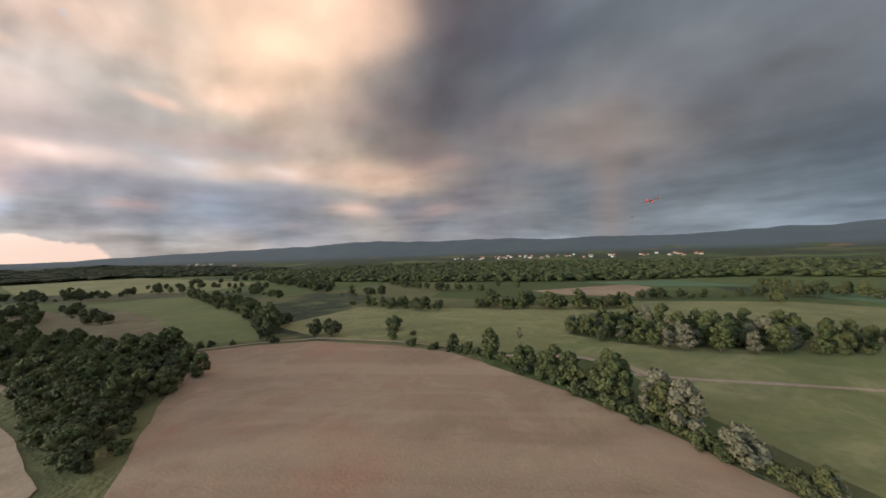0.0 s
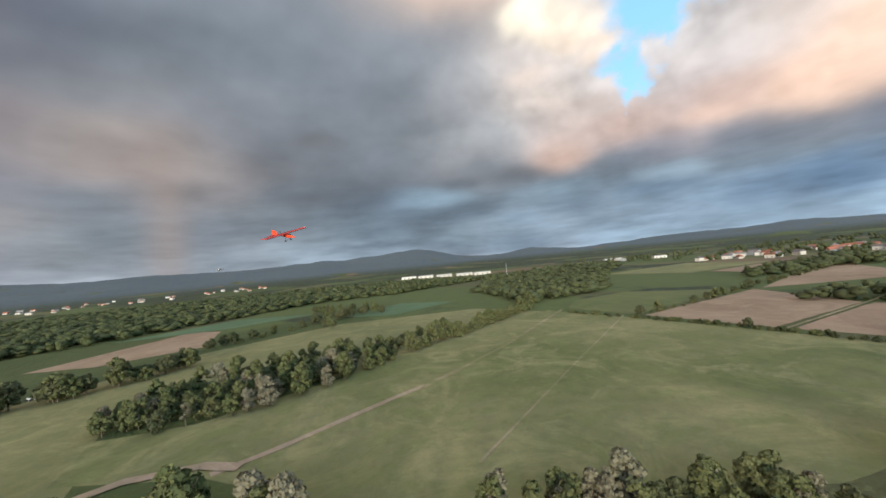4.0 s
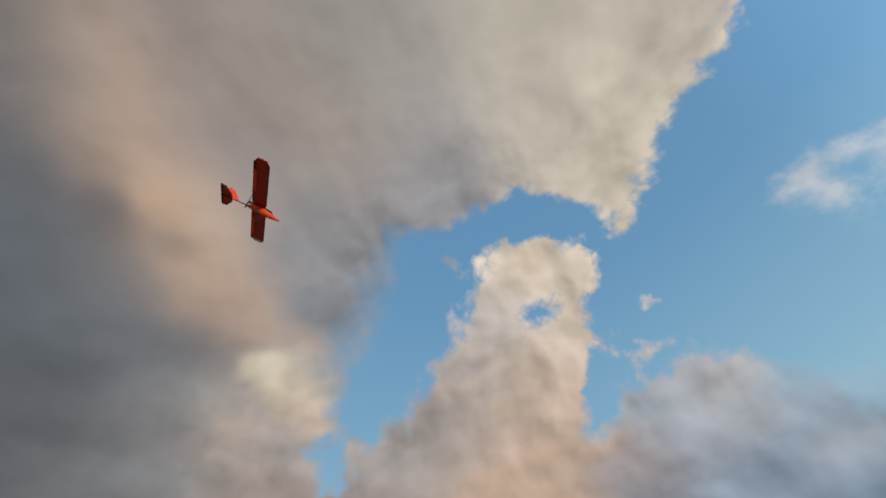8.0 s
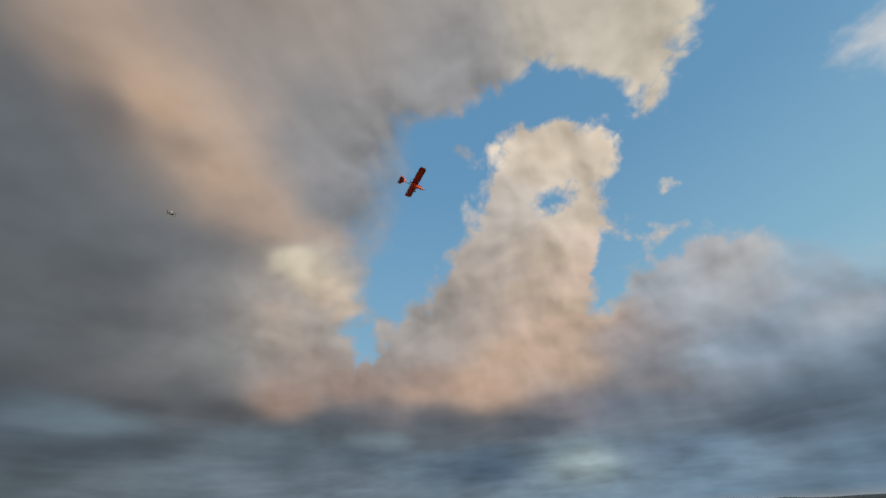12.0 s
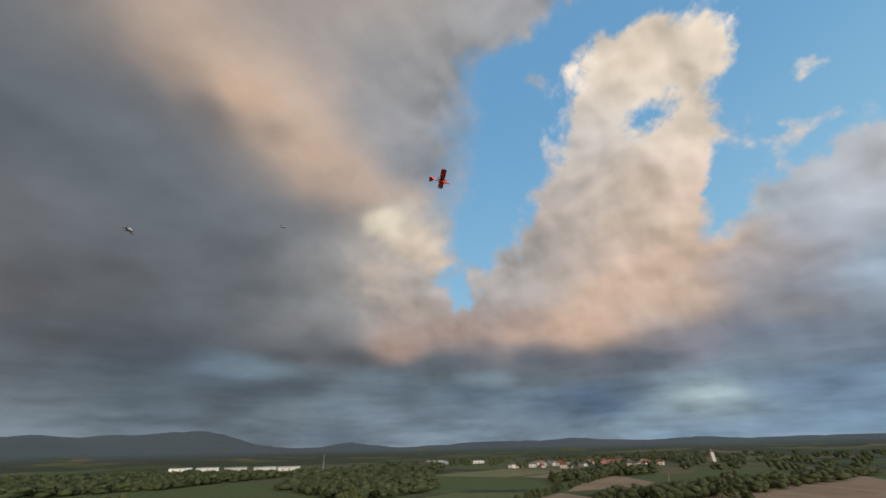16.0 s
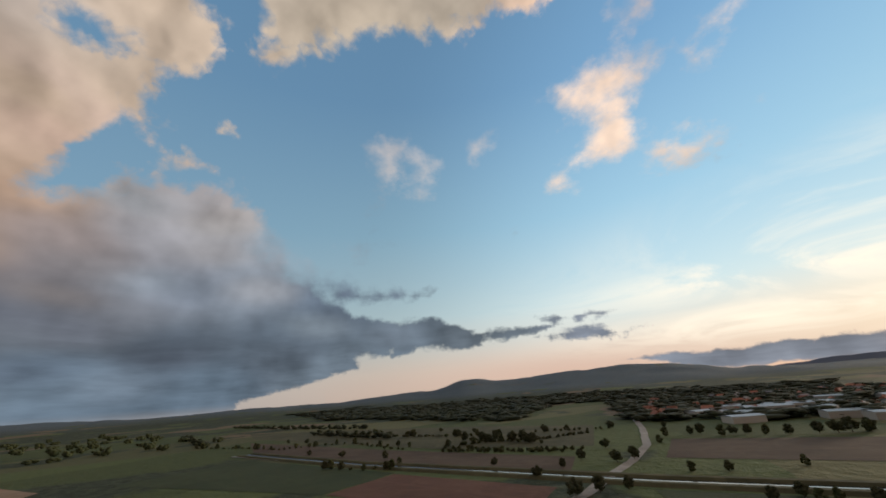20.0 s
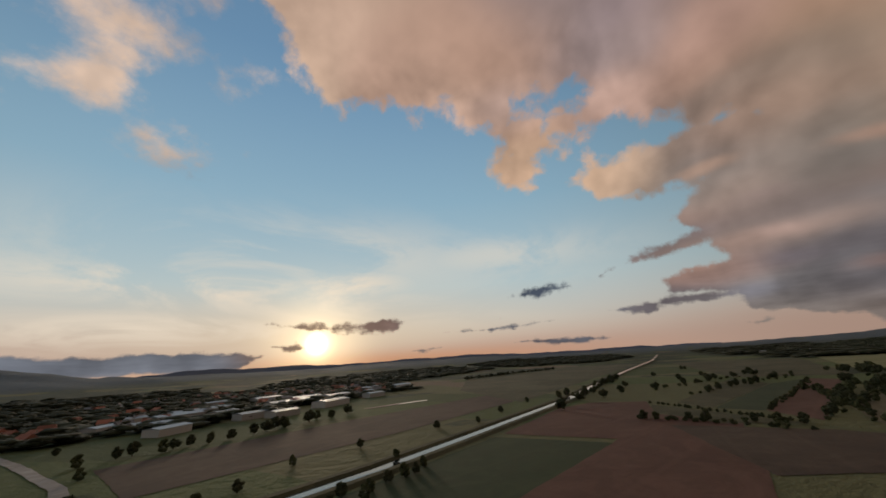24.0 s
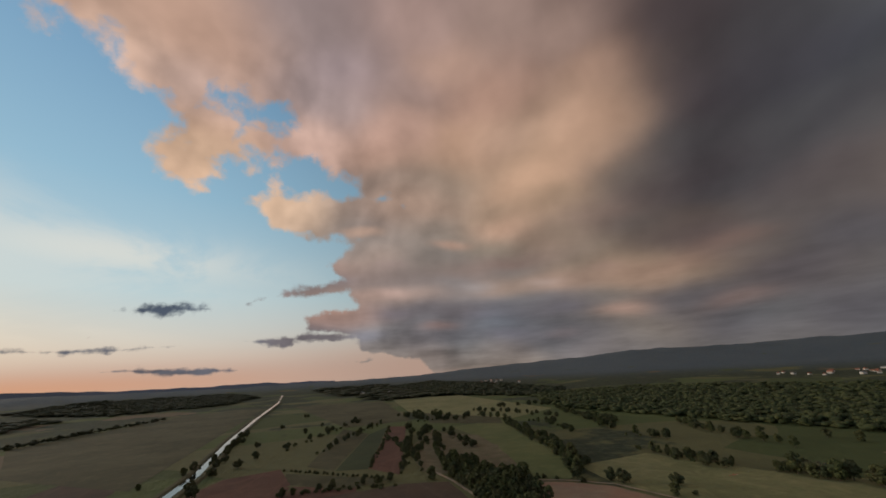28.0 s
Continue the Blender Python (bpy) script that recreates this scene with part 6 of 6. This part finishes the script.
part("tower", bm, PLASTER, church)
bm = bmesh.new()
bmesh.ops.create_cone(bm, cap_ends=True, segments=4, radius1=4.4, radius2=0.05, depth=8, matrix=pose(0, 0, 21, 0, 0, 45))
part("spire", bm, SLATE, church)
bm = bmesh.new()
box(bm, 3, 22, -5, 5, -1, 8)
part("nave", bm, PLASTER, church)
bm = bmesh.new()
prism(bm, 10.2, 5.6, 8, 13)
bmesh.ops.translate(bm, verts=bm.verts[:], vec=(12.8, 0, 0))
part("roof", bm, TILE, church)

# ---- the red model plane ----
def skin(name, colour, rough=0.42):
    m, n, shader = material(name, rough)
    co = n.noise(n.node("ShaderNodeTexCoord").outputs["Object"], 9.0, 5, 0.6)
    n.put(shader.inputs["Base Color"], n.mix(n.math("MULTIPLY", co.outputs[0], 0.35), colour, tuple(v * 0.7 for v in colour)))
    shader.inputs["Specular IOR Level"].default_value = 0.4
    bumped(n, shader, co.outputs[0], 0.15, 0.004)
    return m


# Wing and tailplane red is darkened: their backlit underside is put into the colour.
FOAM_RED, SHADED_RED = skin("orange_red_foam", (0.92, 0.09, 0.028)), skin("shaded_red_foam", (0.5, 0.034, 0.028))
EDGE, WHITE, CARBON = skin("black_edge_tape", (0.03, 0.02, 0.02)), skin("white_wing_tip", (0.75, 0.74, 0.72)), skin("carbon_boom", (0.02, 0.02, 0.022), 0.3)
plane = thing("model_plane", "bright red model plane with a pusher propeller in flight", "model plane", at=pose(1.33, 34.77, 45.22, 15.1, 7.8, -47.1))


def foil(bm, y, lead, trail, z, thick):
    """One rib of the wing, as a closed outline."""
    c = lead - trail
    out = []
    for k, t in ((0.0, 0.0), (0.06, 0.6), (0.25, 1.0), (0.55, 0.8), (0.85, 0.3), (1.0, 0.04)):
        out.append((lead - c * k, y, z + thick * t))
    for k, t in ((0.85, -0.05), (0.5, -0.16), (0.2, -0.22), (0.05, -0.16)):
        out.append((lead - c * k, y, z + thick * t))
    return out


S = 1.157
for side_name, s in (("wing", 1), ("wing", -1)):
    bm = bmesh.new()
    loft(bm, [foil(bm, s * 0.0, 0.125, -0.125, 0.10, 0.026), foil(bm, s * S * 0.5, 0.125, -0.125, 0.105, 0.025), foil(bm, s * S * 0.93, 0.125, -0.125, 0.12, 0.022)])
    w = part("wing", bm, SHADED_RED, plane)
    bm = bmesh.new()
    loft(bm, [foil(bm, s * S * 0.93, 0.125, -0.125, 0.12, 0.022), foil(bm, s * S, 0.075, -0.085, 0.125, 0.014)])
    part("wing_tip", bm, WHITE if s > 0 else SHADED_RED, w, "clipped wing tip")
    bm = bmesh.new()
    for x0, x1 in ((0.118, 0.134), (-0.138, -0.118)):
        box(bm, x0, x1, min(0.06 * s, S * 0.93 * s), max(0.06 * s, S * 0.93 * s), 0.098, 0.116)
    part("edge_tape", bm, EDGE, w, "dark tape along the wing edges")
    bm = bmesh.new()
    box(bm, -0.125, -0.07, min(0.35 * s, 0.9 * s), max(0.35 * s, 0.9 * s), 0.092, 0.0955)
    part("aileron", bm, FOAM_RED, w)


def hoop(x, ry, rz, zc, n=14):
    return [(x, math.cos(2 * math.pi * i / n) * ry, zc + math.sin(2 * math.pi * i / n) * rz) for i in range(n)]


bm = bmesh.new()
loft(bm, [hoop(0.455, 0.006, 0.008, -0.035), hoop(0.42, 0.022, 0.022, -0.032), hoop(0.32, 0.042, 0.045, -0.02), hoop(0.18, 0.056, 0.07, 0.0), hoop(0.05, 0.056, 0.085, 0.02), hoop(-0.06, 0.045, 0.07, 0.03), hoop(-0.16, 0.022, 0.034, 0.01)])
part("fuselage", bm, FOAM_RED, plane)
bm = bmesh.new()
loft(bm, [hoop(0.458, 0.005, 0.006, -0.035), hoop(0.44, 0.017, 0.017, -0.034)])
part("nose_cap", bm, skin("black_nose_cap", (0.05, 0.03, 0.03)), plane)
bm = bmesh.new()
loft(bm, [hoop(0.3, 0.02, 0.012, 0.035), hoop(0.24, 0.04, 0.03, 0.06), hoop(0.15, 0.042, 0.032, 0.078), hoop(0.1, 0.03, 0.02, 0.09)])
part("canopy", bm, CAR_GLASS, plane, "smoked canopy")
bm = bmesh.new()
bmesh.ops.create_cone(bm, cap_ends=True, segments=10, radius1=0.011, radius2=0.009, depth=0.5, matrix=pose(-0.38, 0, 0.008, 0, 90, 0))
part("tail_boom", bm, CARBON, plane, "thin black tail boom")


def plate(points, normal_axis, thick):
    bm = bmesh.new()
    rows = []
    for o in (-thick / 2, thick / 2):
        rows.append([(p[0], o, p[1]) if normal_axis == "y" else (p[0], p[1], p[2] + o) for p in points])
    loft(bm, rows)
    return bm


part("tailplane", plate([(-0.46, -0.09, 0.02), (-0.46, 0.09, 0.02), (-0.57, 0.265, 0.02), (-0.63, 0.275, 0.02), (-0.63, -0.275, 0.02), (-0.57, -0.265, 0.02)], "z", 0.012), SHADED_RED, plane)
part("elevator", plate([(-0.634, -0.275, 0.02), (-0.634, 0.275, 0.02), (-0.67, 0.27, 0.02), (-0.67, -0.27, 0.02)], "z", 0.008), EDGE, plane)
fin = part("fin", plate([(-0.33, 0.012), (-0.5, 0.2), (-0.585, 0.235), (-0.6, 0.012)], "y", 0.012), FOAM_RED, plane)
part("rudder", plate([(-0.604, 0.012), (-0.589, 0.235), (-0.63, 0.225), (-0.65, 0.012)], "y", 0.008), FOAM_RED, fin)
bm = bmesh.new()
bmesh.ops.create_cone(bm, cap_ends=True, segments=12, radius1=0.022, radius2=0.018, depth=0.07, matrix=pose(-0.16, 0, 0.1, 0, 90, 0))
motor = part("motor", bm, CARBON, plane)
for k in (0, 180):
    bm = bmesh.new()
    box(bm, -0.006, 0.006, -0.014, 0.014, 0.01, 0.13)
    bmesh.ops.rotate(bm, verts=bm.verts[:], cent=(0, 0, 0), matrix=Matrix.Rotation(radians(22), 3, "Z"))
    bmesh.ops.rotate(bm, verts=bm.verts[:], cent=(0, 0, 0), matrix=Matrix.Rotation(radians(k + 35), 3, "X"))
    bmesh.ops.translate(bm, verts=bm.verts[:], vec=(-0.205, 0, 0.1))
    part("propeller_blade", bm, CARBON, motor)
for s in (-1, 1):
    bm = bmesh.new()
    bmesh.ops.create_cone(bm, cap_ends=True, segments=6, radius1=0.005, radius2=0.005, depth=0.17, matrix=Matrix.Translation((0.1, s * 0.08, -0.1)) @ Matrix.Rotation(radians(-s * 38), 4, "X"))
    leg = part("wheel_leg", bm, CARBON, plane)
    bm = bmesh.new()
    bmesh.ops.create_cone(bm, cap_ends=True, segments=16, radius1=0.036, radius2=0.036, depth=0.024, matrix=pose(0.1, s * 0.14, -0.165, 90))
    part("wheel", bm, RUBBER, leg)


# ---- small camera drones ----
def drone(x, y, z, turn, label):
    ob = thing("drone", label, "drone", group="small drones in the air", at=pose(x, y, z, 18, 0, turn))
    bm = bmesh.new()
    box(bm, -0.05, 0.05, -0.09, 0.09, -0.02, 0.05)
    bmesh.ops.bevel(bm, geom=bm.edges[:], offset=0.012, segments=2, affect="EDGES")
    part("body", bm, CARBON, ob)
    for a in (45, 135, 225, 315):
        c, s = math.cos(radians(a)), math.sin(radians(a))
        bm = bmesh.new()
        box(bm, 0.0, 0.19, -0.012, 0.012, -0.006, 0.006)
        bmesh.ops.rotate(bm, verts=bm.verts[:], cent=(0, 0, 0), matrix=Matrix.Rotation(radians(a), 3, "Z"))
        arm = part("arm", bm, CARBON, ob)
        bm = bmesh.new()
        bmesh.ops.create_cone(bm, cap_ends=True, segments=10, radius1=0.018, radius2=0.015, depth=0.035, matrix=Matrix.Translation((c * 0.18, s * 0.18, 0.022)))
        part("motor", bm, RIM, arm)
        bm = bmesh.new()
        box(bm, -0.085, 0.085, -0.009, 0.009, -0.002, 0.002)
        bmesh.ops.rotate(bm, verts=bm.verts[:], cent=(0, 0, 0), matrix=Matrix.Rotation(radians(a * 1.7), 3, "Z"))
        bmesh.ops.translate(bm, verts=bm.verts[:], vec=(c * 0.18, s * 0.18, 0.043))
        part("propeller", bm, CARBON, arm)
    bm = bmesh.new()
    box(bm, -0.02, 0.02, 0.08, 0.11, 0.02, 0.06)
    part("camera_lens", bm, CAR_GLASS, ob)
    bm = bmesh.new()
    box(bm, -0.03, 0.03, -0.07, 0.05, 0.05, 0.085)
    part("battery", bm, skin("white_battery_wrap", (0.6, 0.6, 0.58)), ob)


drone(-23.0, 27.0, 50.0, 40, "small black quadcopter hovering above the ploughed field")
drone(-1.6, 44.0, 44.4, -30, "small quadcopter with a white battery beyond the red plane")
drone(-8.4, 41.0, 39.6, 70, "small dark quadcopter against the slate clouds")
